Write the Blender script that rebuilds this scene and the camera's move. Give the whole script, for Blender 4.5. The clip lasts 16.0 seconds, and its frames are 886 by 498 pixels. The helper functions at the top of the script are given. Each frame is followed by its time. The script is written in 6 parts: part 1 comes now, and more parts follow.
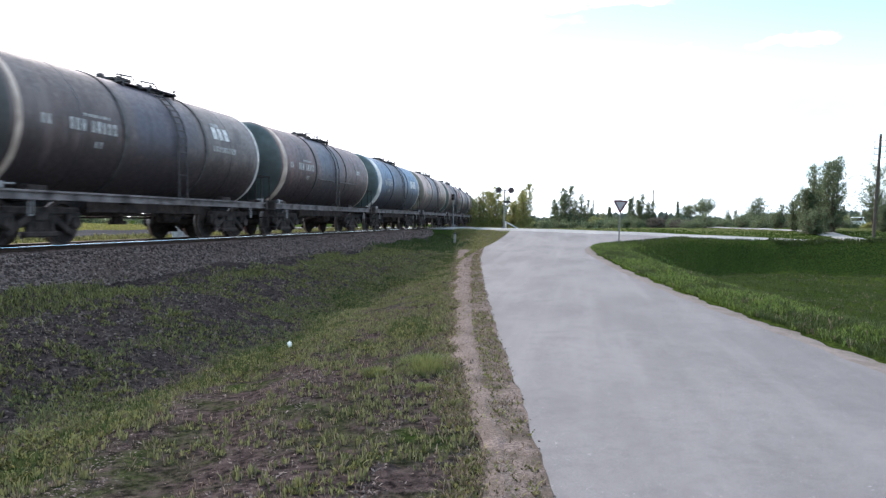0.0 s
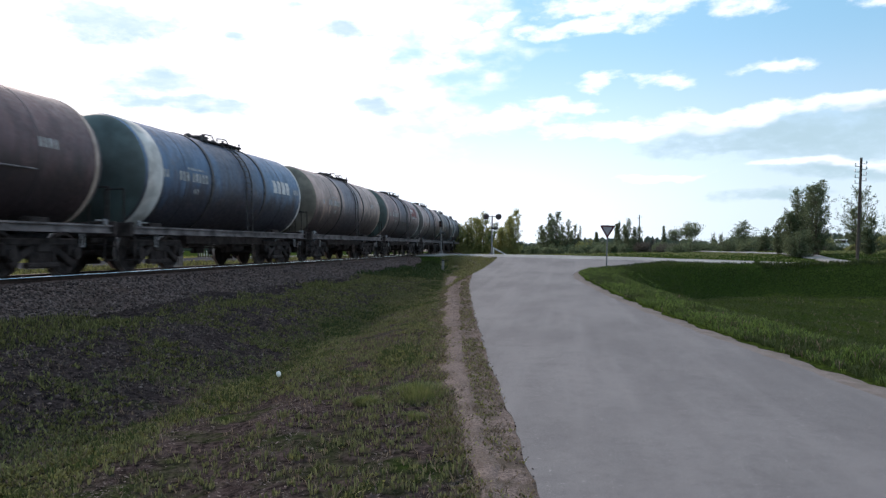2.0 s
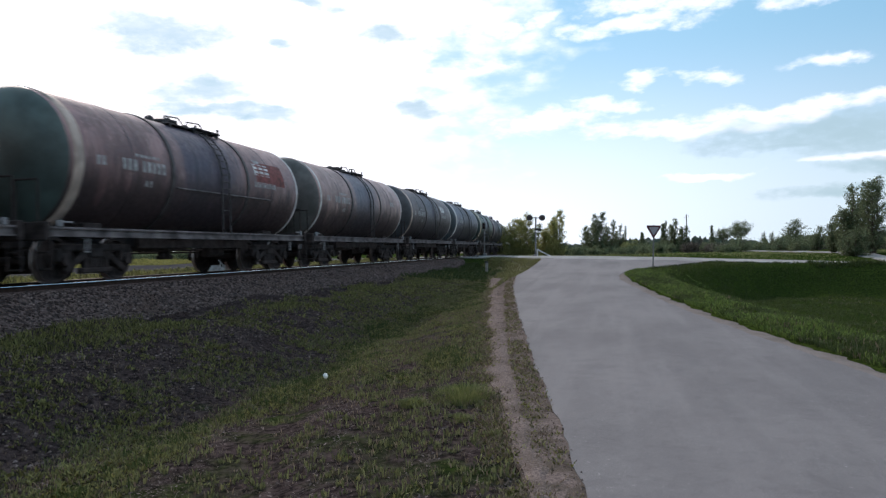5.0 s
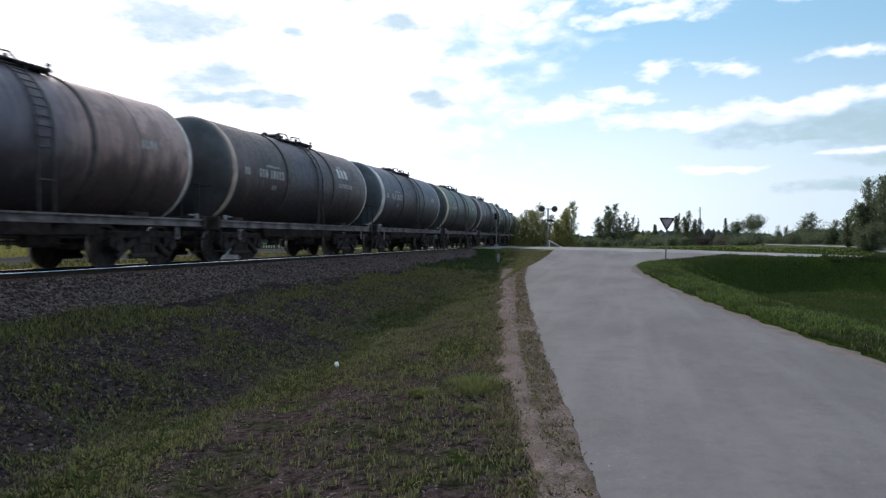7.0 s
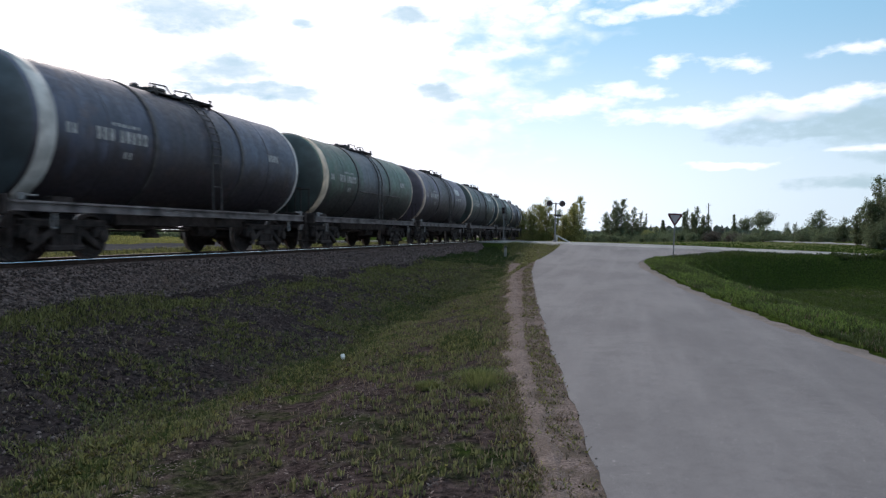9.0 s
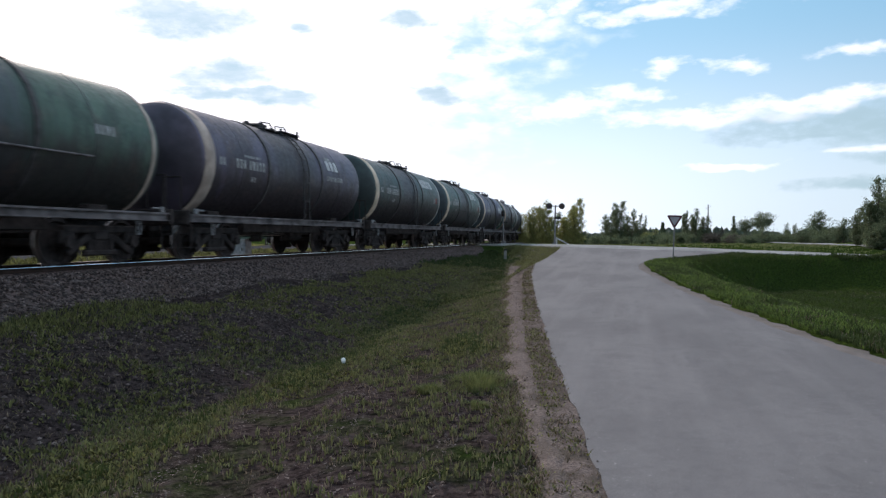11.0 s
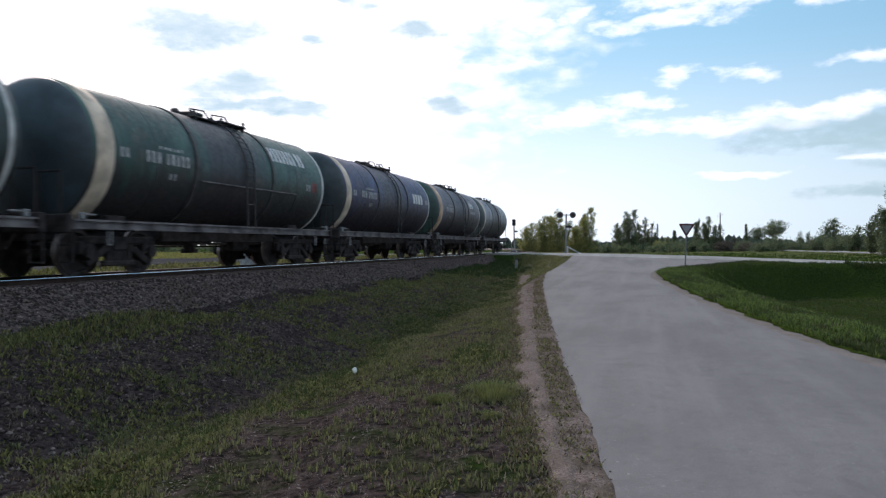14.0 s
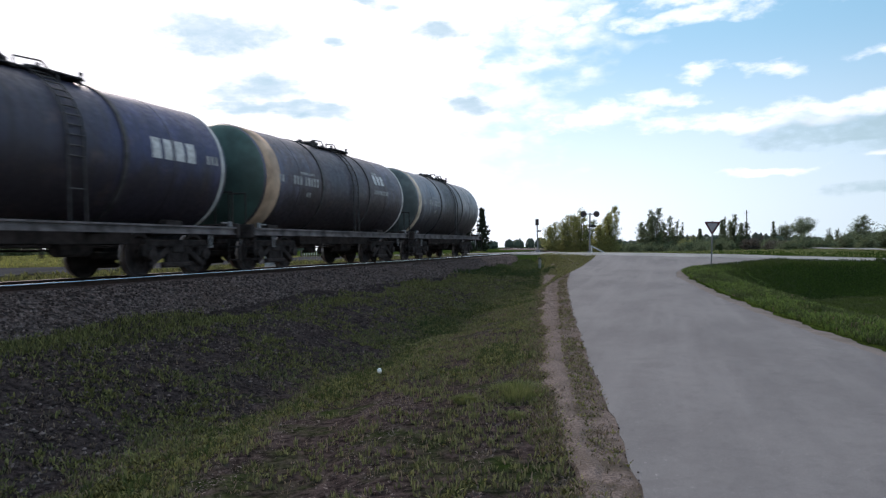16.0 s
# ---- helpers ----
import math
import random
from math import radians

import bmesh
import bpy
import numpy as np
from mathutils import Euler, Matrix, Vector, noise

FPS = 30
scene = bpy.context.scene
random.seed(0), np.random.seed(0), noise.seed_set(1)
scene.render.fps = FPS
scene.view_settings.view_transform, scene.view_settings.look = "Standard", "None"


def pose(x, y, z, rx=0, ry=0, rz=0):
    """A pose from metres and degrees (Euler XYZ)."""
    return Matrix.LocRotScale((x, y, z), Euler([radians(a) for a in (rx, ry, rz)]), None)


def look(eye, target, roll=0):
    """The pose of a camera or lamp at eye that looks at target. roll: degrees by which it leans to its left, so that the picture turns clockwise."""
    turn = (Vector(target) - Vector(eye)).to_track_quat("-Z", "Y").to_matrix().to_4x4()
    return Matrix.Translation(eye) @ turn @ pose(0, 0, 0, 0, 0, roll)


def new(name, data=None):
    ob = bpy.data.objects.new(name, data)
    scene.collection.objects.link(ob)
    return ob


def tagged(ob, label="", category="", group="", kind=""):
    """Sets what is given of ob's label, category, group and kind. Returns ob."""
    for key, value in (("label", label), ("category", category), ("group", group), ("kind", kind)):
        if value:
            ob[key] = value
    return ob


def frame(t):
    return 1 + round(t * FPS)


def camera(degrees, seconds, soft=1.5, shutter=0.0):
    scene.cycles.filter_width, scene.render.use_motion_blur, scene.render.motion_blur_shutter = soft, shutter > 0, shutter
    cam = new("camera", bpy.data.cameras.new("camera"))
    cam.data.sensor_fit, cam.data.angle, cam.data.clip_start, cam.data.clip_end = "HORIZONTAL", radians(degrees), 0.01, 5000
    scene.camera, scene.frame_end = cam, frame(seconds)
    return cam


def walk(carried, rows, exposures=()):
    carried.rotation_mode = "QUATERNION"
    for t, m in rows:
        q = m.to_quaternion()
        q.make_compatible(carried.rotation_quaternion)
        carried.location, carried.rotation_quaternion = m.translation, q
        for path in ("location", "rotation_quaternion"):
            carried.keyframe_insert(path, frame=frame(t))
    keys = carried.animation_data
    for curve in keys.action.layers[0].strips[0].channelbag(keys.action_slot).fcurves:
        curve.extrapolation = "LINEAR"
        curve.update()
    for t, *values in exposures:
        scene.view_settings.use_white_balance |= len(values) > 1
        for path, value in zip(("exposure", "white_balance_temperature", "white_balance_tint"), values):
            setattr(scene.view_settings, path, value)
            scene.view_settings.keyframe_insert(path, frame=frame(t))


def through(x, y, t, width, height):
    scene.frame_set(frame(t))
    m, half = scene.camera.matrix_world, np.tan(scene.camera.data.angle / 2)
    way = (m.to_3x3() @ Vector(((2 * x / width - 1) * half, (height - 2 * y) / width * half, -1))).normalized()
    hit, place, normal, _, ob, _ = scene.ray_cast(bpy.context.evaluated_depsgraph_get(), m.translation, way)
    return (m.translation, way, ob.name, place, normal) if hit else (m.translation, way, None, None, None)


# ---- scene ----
cam = camera(63.0, 16.0, soft=1.3, shutter=0.4)
# seconds, yaw, pitch, roll, sideways sway of a hand-held camera 1.6 m above the road edge
TURNS = [
    (0.0, 10.27, -2.21, 0.20, 0.04), (0.5, 10.43, -0.90, 0.48, 0.03), (1.0, 9.41, 0.40, 0.54, 0.02),
    (1.5, 9.42, 0.81, 0.67, 0.02), (2.0, 9.29, -0.09, 0.83, 0.02), (2.5, 9.78, -0.32, 1.05, 0.015),
    (3.0, 10.60, -0.18, 0.93, 0.01), (3.5, 11.18, -0.09, 0.97, 0.005), (4.0, 11.72, 0.39, 1.24, 0.005),
    (6.5, 13.56, -0.56, 0.87, 0.0), (7.0, 13.64, -0.62, 0.76, 0.0), (7.5, 13.79, -0.60, 0.27, 0.0),
    (8.0, 14.02, -0.82, 0.24, 0.0), (8.5, 14.37, -1.20, 0.70, 0.0), (9.0, 14.21, -1.13, 0.16, 0.0),
    (11.5, 14.14, -0.71, 0.59, 0.0), (12.0, 14.01, -0.19, 0.49, 0.0), (12.5, 14.15, 0.15, 0.57, 0.0),
    (13.0, 14.31, 0.47, 0.70, 0.0), (13.5, 14.69, 0.35, 0.75, 0.0), (14.0, 15.05, -0.12, 0.75, 0.0),
    (14.5, 15.53, -0.12, 0.83, 0.0), (15.0, 15.85, 0.06, 1.05, 0.0), (15.5, 16.32, -0.08, 1.31, -0.005),
    (16.0, 16.87, -0.06, 1.21, -0.01),
]
walk(cam, [(t, pose(sway, 0, 1.6, 90 + pitch, roll, yaw)) for t, yaw, pitch, roll, sway in TURNS],
     exposures=[(0.0, 1.48, 6500, 20), (0.5, 1.22, 6500, 20), (1.0, 0.90, 6500, 20), (1.5, 0.72, 6500, 20), (2.5, 0.46, 6500, 20), (16.0, 0.38, 6500, 20)])

# ---- light: low afternoon sun ahead over the train, partly cloudy sky ----
SUN_BEARING, SUN_HEIGHT = -43.0, 30.0     # degrees clockwise from +y, degrees above the ground


def sun_and_sky():
    b, h = radians(SUN_BEARING), radians(SUN_HEIGHT)
    to_sun = Vector((math.sin(b) * math.cos(h), math.cos(b) * math.cos(h), math.sin(h)))
    data = bpy.data.lights.new("sun", "SUN")
    data.energy, data.angle, data.color = 2.4, radians(6.0), (1.0, 0.93, 0.82)
    lamp = new("sun", data)
    lamp.matrix_world = look(to_sun * 200, (0, 0, 0))
    world = bpy.data.worlds.new("sky")
    scene.world = world
    world.use_nodes = True
    nt = world.node_tree
    nt.nodes.clear()
    N, L = nt.nodes.new, nt.links.new

    def m(op, a, b=None, c=None, clamp=False):
        n = N("ShaderNodeMath")
        n.operation, n.use_clamp = op, clamp
        for i, v in enumerate((a, b, c)):
            if v is None:
                continue
            if isinstance(v, (int, float)):
                n.inputs[i].default_value = v
            else:
                L(v, n.inputs[i])
        return n.outputs[0]

    sky = N("ShaderNodeTexSky")
    sky.sky_type = "NISHITA"
    sky.sun_disc = False
    sky.sun_elevation, sky.sun_rotation = h, b
    sky.air_density, sky.dust_density, sky.ozone_density = 1.0, 0.8, 1.4
    co = N("ShaderNodeTexCoord")
    sep = N("ShaderNodeSeparateXYZ")
    L(co.outputs["Generated"], sep.inputs[0])
    up = m("MAXIMUM", sep.outputs[2], 0.02)
    lift = m("ADD", up, 0.06)
    comb = N("ShaderNodeCombineXYZ")                 # a flat cloud layer seen from below
    L(m("DIVIDE", sep.outputs[0], lift), comb.inputs[0])
    L(m("DIVIDE", sep.outputs[1], lift), comb.inputs[1])

    def clouds(scale, seed, detail, rough):
        n = N("ShaderNodeTexNoise")
        n.inputs["Scale"].default_value, n.inputs["Detail"].default_value = scale, detail
        n.inputs["Roughness"].default_value = rough
        shift = N("ShaderNodeMapping")
        shift.inputs["Location"].default_value = (seed, seed * 0.7, seed * 0.3)
        L(comb.outputs[0], shift.inputs[0])
        L(shift.outputs[0], n.inputs["Vector"])
        return n.outputs["Fac"]

    def ramp(v, lo, hi):
        n = N("ShaderNodeMapRange")
        n.interpolation_type = "SMOOTHSTEP"
        n.inputs[1].default_value, n.inputs[2].default_value = lo, hi
        L(v, n.inputs[0])
        return n.outputs[0]

    def colour(v):
        return (*v, 1)

    def blend(f, a, b):
        n = N("ShaderNodeMix")
        n.data_type = "RGBA"
        for sock, v in ((n.inputs[0], f), (n.inputs[6], a), (n.inputs[7], b)):
            if isinstance(v, tuple):
                sock.default_value = v
            elif isinstance(v, float):
                sock.default_value = v
            else:
                L(v, sock)
        return n.outputs[2]

    # bearing and height above the horizon, in degrees
    flat = m("SQRT", m("ADD", m("MULTIPLY", sep.outputs[0], sep.outputs[0]), m("MULTIPLY", sep.outputs[1], sep.outputs[1])))
    bearing = m("MULTIPLY", m("ARCTAN2", sep.outputs[0], sep.outputs[1]), 57.2958)
    rise = m("MULTIPLY", m("ARCTAN2", sep.outputs[2], flat), 57.2958)
    wisp = clouds(5.5, 7.7, 6, 0.62)
    dome = N("ShaderNodeCombineXYZ")                 # bearing and height as a plane, for the ragged rims of single clouds
    L(m("MULTIPLY", bearing, 0.22), dome.inputs[0])
    L(m("MULTIPLY", rise, 0.48), dome.inputs[1])

    def billow(scale, detail, rough):
        n = N("ShaderNodeTexNoise")
        n.inputs["Scale"].default_value, n.inputs["Detail"].default_value, n.inputs["Roughness"].default_value = scale, detail, rough
        L(dome.outputs[0], n.inputs["Vector"])
        return n

    rim, curl, fray = billow(1.3, 6, 0.52), billow(0.9, 4, 0.5), billow(2.6, 8, 0.62)
    bend_xy = N("ShaderNodeSeparateColor")
    L(curl.outputs["Color"], bend_xy.inputs[0])
    drift_u = m("ADD", bearing, m("MULTIPLY", m("SUBTRACT", bend_xy.outputs[0], 0.5), 7.0))
    drift_v = m("ADD", rise, m("MULTIPLY", m("SUBTRACT", bend_xy.outputs[1], 0.5), 2.6))
    rag = m("ADD", m("MULTIPLY", m("SUBTRACT", rim.outputs["Fac"], 0.5), 1.6), m("MULTIPLY", m("SUBTRACT", fray.outputs["Fac"], 0.5), 3.6))

    def bank(rows, hi=2.0, lo=-0.5, ragged_rim=1.0):
        """Single clouds: bearing, height, half width and half height in degrees. hi, lo: from clear to thick."""
        total = None
        for u, v, a, b in rows:
            du = m("DIVIDE", m("SUBTRACT", drift_u, float(u)), float(a))
            dv = m("DIVIDE", m("SUBTRACT", drift_v, float(v)), float(b))
            d = m("ADD", m("ADD", m("MULTIPLY", du, du), m("MULTIPLY", dv, dv)), m("MULTIPLY", rag, ragged_rim))
            k = ramp(d, hi, lo)
            total = k if total is None else m("MAXIMUM", total, k)
        return total

    white_clouds = bank([(5.1, 18.0, 5.4, 1.0), (2.1, 16.4, 4.6, 0.6), (13.6, 17.2, 2.4, 0.8), (3.2, 12.4, 2.2, 0.42), (8.4, 12.2, 1.6, 0.45),
                         (15.7, 12.5, 2.3, 0.5), (0.0, 10.7, 2.8, 0.6), (-4.5, 10.0, 4.0, 0.8), (-8.3, 16.6, 2.2, 1.0), (-5.2, 17.3, 1.6, 0.6),
                         (5.4, 8.7, 5.4, 0.65), (14.5, 9.5, 6.8, 0.6), (22.0, 9.8, 5.0, 0.6), (7.2, 5.2, 2.6, 0.28),
                         (18.0, 5.6, 4.0, 0.3), (22.5, 15.4, 2.0, 0.6)])
    grey_clouds = bank([(-33.5, 16.1, 5.0, 1.5), (-31.1, 12.3, 3.3, 1.3), (-30.0, 10.8, 5.0, 0.5), (-25.9, 10.8, 2.8, 0.7), (-16.8, 16.6, 2.5, 0.6), (-25.0, 15.8, 1.1, 0.4),
                        (-22.5, 19.0, 2.4, 0.5), (-34.0, 19.5, 4.0, 0.6), (-14.5, 11.0, 1.6, 0.45)], 1.9, 0.0, 0.55)
    cloud_base = bank([(11.5, 7.6, 4.4, 1.0), (14.5, 8.2, 5.2, 0.9), (18.0, 7.3, 6.4, 1.5), (24.0, 8.2, 5.0, 1.8), (15.5, 3.4, 3.4, 0.45), (12.5, 6.9, 3.2, 0.4), (20.0, 5.0, 4.0, 0.5)], 2.0, -0.8)
    blue_gaps = bank([(-11.5, 15.3, 1.8, 1.5), (-10.5, 9.8, 3.2, 0.7), (-14.0, 12.8, 1.2, 0.8), (-7.5, 13.0, 2.0, 1.5)])
    others = m("MULTIPLY", ramp(clouds(0.85, 3.4, 7, 0.56), 0.50, 0.66), ramp(rise, 21.0, 27.0))   # clouds overhead and behind
    behind = m("MULTIPLY", ramp(clouds(0.85, 3.4, 7, 0.56), 0.48, 0.64), ramp(m("ABSOLUTE", bearing), 45.0, 60.0))
    dot = N("ShaderNodeVectorMath")
    dot.operation = "DOT_PRODUCT"
    L(co.outputs["Generated"], dot.inputs[0])
    dot.inputs[1].default_value = to_sun
    near = ramp(m("ADD", dot.outputs["Value"], m("MULTIPLY", m("SUBTRACT", rim.outputs["Fac"], 0.5), 0.24)), 0.75, 0.90)
    low = ramp(rise, 17.0, 0.0)
    away = ramp(dot.outputs["Value"], 0.78, 0.42)
    high_blue = blend(away, colour((2.6, 5.6, 7.2)), colour((1.9, 4.5, 6.1)))
    horizon = blend(away, colour((8.4, 9.6, 10.4)), colour((5.6, 6.9, 7.4)))
    base = blend(m("MULTIPLY", low, 0.85), blend(0.7, sky.outputs[0], high_blue), horizon)
    veil = m("MAXIMUM", m("MULTIPLY", near, m("SUBTRACT", 1.0, m("MULTIPLY", blue_gaps, 0.55))), m("MAXIMUM", m("MULTIPLY", white_clouds, 0.72), m("MAXIMUM", others, behind)), clamp=True)
    lit = blend(veil, base, colour((10.5, 10.9, 11.2)))
    grey = blend(near, colour((3.7, 5.2, 5.8)), colour((3.8, 5.6, 6.4)))
    lit = blend(m("MULTIPLY", cloud_base, m("ADD", 0.30, m("MULTIPLY", fray.outputs["Fac"], 1.1)), clamp=True), lit, colour((3.0, 4.5, 4.9)))
    final = blend(m("MULTIPLY", grey_clouds, m("ADD", 0.55, m("MULTIPLY", wisp, 0.6)), clamp=True), lit, grey)
    bg = N("ShaderNodeBackground")
    bg.inputs[1].default_value = 0.10
    L(final, bg.inputs[0])
    out = N("ShaderNodeOutputWorld")
    L(bg.outputs[0], out.inputs[0])


sun_and_sky()

# ---- materials ----
class Nodes:
    """A node material under construction: short calls for the nodes that recur."""

    def __init__(self, name, rough=0.8, metal=0.0):
        self.mat = bpy.data.materials.new(name)
        self.mat.use_nodes = True
        self.nt = self.mat.node_tree
        self.b = self.nt.nodes["Principled BSDF"]
        self.b.inputs["Roughness"].default_value = rough
        self.b.inputs["Metallic"].default_value = metal
        self.b.inputs["Specular IOR Level"].default_value = 0.12 if rough > 0.86 else 0.4
        self.co = self.nt.nodes.new("ShaderNodeTexCoord")
        self.geo = self.nt.nodes.new("ShaderNodeNewGeometry")
        self.info = self.nt.nodes.new("ShaderNodeObjectInfo")
        self.obj, self.world = self.co.outputs["Object"], self.geo.outputs["Position"]
        self.island, self.rand = self.geo.outputs["Random Per Island"], self.info.outputs["Random"]

    def link(self, a, b):
        self.nt.links.new(a, b)

    def put(self, socket, v):
        if isinstance(v, (int, float)):
            socket.default_value = v
        elif isinstance(v, tuple):
            socket.default_value = (*v, 1) if len(v) == 3 else v
        else:
            self.link(v, socket)

    def noise(self, scale, detail=3, rough=0.55, at=None, stretch=(1, 1, 1)):
        n, mp = self.nt.nodes.new("ShaderNodeTexNoise"), self.nt.nodes.new("ShaderNodeMapping")
        n.inputs["Scale"].default_value, n.inputs["Detail"].default_value = scale, detail
        n.inputs["Roughness"].default_value = rough
        mp.inputs["Scale"].default_value = stretch
        self.link(at or self.obj, mp.inputs[0])
        self.link(mp.outputs[0], n.inputs["Vector"])
        return n.outputs["Fac"]

    def cells(self, scale, at=None, out="Color"):
        n = self.nt.nodes.new("ShaderNodeTexVoronoi")
        n.inputs["Scale"].default_value = scale
        self.link(at or self.obj, n.inputs["Vector"])
        return n.outputs[out]

    def ramp(self, v, lo, hi, a=0.0, b=1.0):
        n = self.nt.nodes.new("ShaderNodeMapRange")
        n.interpolation_type = "SMOOTHSTEP"
        for i, x in enumerate((lo, hi, a, b)):
            n.inputs[i + 1].default_value = x
        self.put(n.inputs[0], v)
        return n.outputs[0]

    def math(self, op, a, b=0.0):
        n = self.nt.nodes.new("ShaderNodeMath")
        n.operation = op
        self.put(n.inputs[0], a)
        self.put(n.inputs[1], b)
        return n.outputs[0]

    def axes(self, v):
        n = self.nt.nodes.new("ShaderNodeSeparateXYZ")
        self.link(v, n.inputs[0])
        return n.outputs

    def mix(self, f, a, b):
        n = self.nt.nodes.new("ShaderNodeMix")
        n.data_type = "RGBA"
        self.put(n.inputs[0], f)
        self.put(n.inputs[6], a)
        self.put(n.inputs[7], b)
        return n.outputs[2]

    def done(self, colour, bump=None, depth=0.01, strength=0.5, rough=None):
        self.put(self.b.inputs["Base Color"], colour)
        if rough is not None:
            self.put(self.b.inputs["Roughness"], rough)
        if bump is not None:
            n = self.nt.nodes.new("ShaderNodeBump")
            n.inputs["Strength"].default_value, n.inputs["Distance"].default_value = strength, depth
            self.link(bump, n.inputs["Height"])
            self.link(n.outputs[0], self.b.inputs["Normal"])
        return self.mat


def plain(name, colour, rough=0.7, metal=0.0, vary=0.25, scale=6.0):
    """Paint, metal or wood of one colour with grime and grain."""
    n = Nodes(name, rough, metal)
    dark = tuple(c * (1 - vary) for c in colour)
    light = tuple(min(1, c * (1 + vary)) for c in colour)
    c = n.mix(n.ramp(n.noise(scale, 5), 0.3, 0.7), dark, light)
    return n.done(c, n.noise(scale * 12, 3), 0.004, 0.3)


def asphalt(name, base, dusty):
    """Worn asphalt: fine aggregate, pale chips, long wheel-worn streaks, dull patches and tar stains."""
    n = Nodes(name, 0.88)
    p = n.world
    grit = n.noise(160, 2, at=p)
    patch = n.noise(0.30, 5, 0.62, at=p, stretch=(1.4, 0.6, 1))
    stain = n.noise(1.7, 6, 0.65, at=p)
    c = n.mix(n.ramp(patch, 0.36, 0.64), tuple(x * 0.86 for x in base), tuple(x * 1.06 for x in dusty))
    c = n.mix(n.ramp(stain, 0.50, 0.74, 0, 0.4), c, tuple(x * 0.62 for x in base))
    c = n.mix(n.ramp(grit, 0.35, 0.7, 0, 0.45), c, tuple(x * 1.5 for x in dusty))
    c = n.mix(n.ramp(n.noise(420, 1, at=p), 0.52, 0.62, 0, 0.35), c, tuple(x * 0.45 for x in base))
    c = n.mix(n.ramp(n.noise(6.5, 5, 0.7, at=p), 0.46, 0.7, 0, 0.28), c, tuple(x * 0.68 for x in base))
    chips = n.noise(30, 3, 0.7, at=p)
    c = n.mix(n.ramp(chips, 0.64, 0.72, 0, 0.7), c, tuple(x * 2.1 for x in dusty))
    worn = n.noise(0.9, 4, 0.6, at=p, stretch=(1.9, 0.10, 1))
    c = n.mix(n.ramp(worn, 0.46, 0.72, 0, 0.40), c, tuple(x * 1.28 for x in dusty))
    dark = n.noise(0.7, 4, 0.6, at=p, stretch=(1.5, 0.16, 1))
    c = n.mix(n.ramp(dark, 0.50, 0.72, 0, 0.30), c, tuple(x * 0.70 for x in base))
    return n.done(c, grit, 0.006, 0.5)


def soil_and_grass():
    """Ground: fields, verge turf with bare brown earth, barer and darker towards the track."""
    n = Nodes("turf", 0.95)
    p = n.world
    big, mid, fine = n.noise(0.09, 4, at=p), n.noise(0.9, 5, 0.6, at=p), n.noise(14, 4, 0.6, at=p)
    grass = n.mix(n.ramp(big, 0.35, 0.65), (0.035, 0.062, 0.012), (0.070, 0.098, 0.020))
    grass = n.mix(n.ramp(fine, 0.3, 0.75), (0.016, 0.026, 0.008), grass)
    earth = n.mix(n.ramp(fine, 0.3, 0.7), (0.012, 0.0095, 0.0098), (0.084, 0.063, 0.060))
    earth = n.mix(n.ramp(n.noise(4.0, 5, 0.65, at=p), 0.5, 0.72, 0, 0.6), earth, (0.120, 0.090, 0.086))
    n.b.inputs["Specular IOR Level"].default_value = 0.0
    x = n.axes(p)[0]
    y = n.axes(p)[1]
    faded = n.mix(n.ramp(fine, 0.3, 0.75), (0.045, 0.042, 0.028), (0.105, 0.098, 0.068))
    yard = n.math("MULTIPLY", n.ramp(x, -13.0, -16.0), n.ramp(y, 66.0, 58.0))
    grass = n.mix(n.math("MULTIPLY", yard, n.ramp(n.noise(0.12, 4, at=p), 0.38, 0.55, 0.7, 1.0)), grass, faded)
    # far meadow: yellow-green with its sunlit brightness put into the colour
    sunny = n.mix(n.ramp(fine, 0.3, 0.75), (0.120, 0.125, 0.032), (0.235, 0.215, 0.060))
    grass = n.mix(n.math("MULTIPLY", n.ramp(x, -28.5, -30.0), n.ramp(y, 66.0, 58.0)), grass, sunny)
    trackside = n.math("MULTIPLY", n.ramp(x, 0.3, -0.8), n.ramp(y, 52.0, 26.0))
    trackside = n.math("MULTIPLY", trackside, n.ramp(x, -14.0, -12.0))
    bare = n.math("ADD", mid, n.ramp(x, -4.6, -6.2, 0.0, 0.30))
    bare = n.math("MULTIPLY", n.ramp(bare, 0.30, 0.52), trackside)
    return n.done(n.mix(bare, grass, earth), n.math("ADD", fine, n.noise(55, 3, at=p)), 0.06, 0.9)


def crushed_stone(name, a, b, scale=22):
    n = Nodes(name, 0.9)
    p = n.world
    cell = n.cells(scale, p)
    v = n.axes(cell)[0]
    c = n.mix(n.ramp(v, 0.1, 0.95), a, b)
    c = n.mix(n.ramp(n.noise(0.8, 4, at=p), 0.45, 0.7, 0, 0.6), c, (0.075, 0.05, 0.04))
    return n.done(c, n.cells(scale, p, "Distance"), 0.05, 1.0)


def loose_stone():
    """Broken stone, each piece of its own grey or rusty brown."""
    n = Nodes("loose_stone", 0.9)
    c = n.mix(n.math("POWER", n.island, 2.2), (0.034, 0.025, 0.023), (0.230, 0.182, 0.170))
    c = n.mix(n.ramp(n.noise(40, 3, at=n.world), 0.4, 0.7, 0, 0.4), c, (0.07, 0.045, 0.036))
    return n.done(c, n.noise(90, 3, at=n.world), 0.004, 0.5)


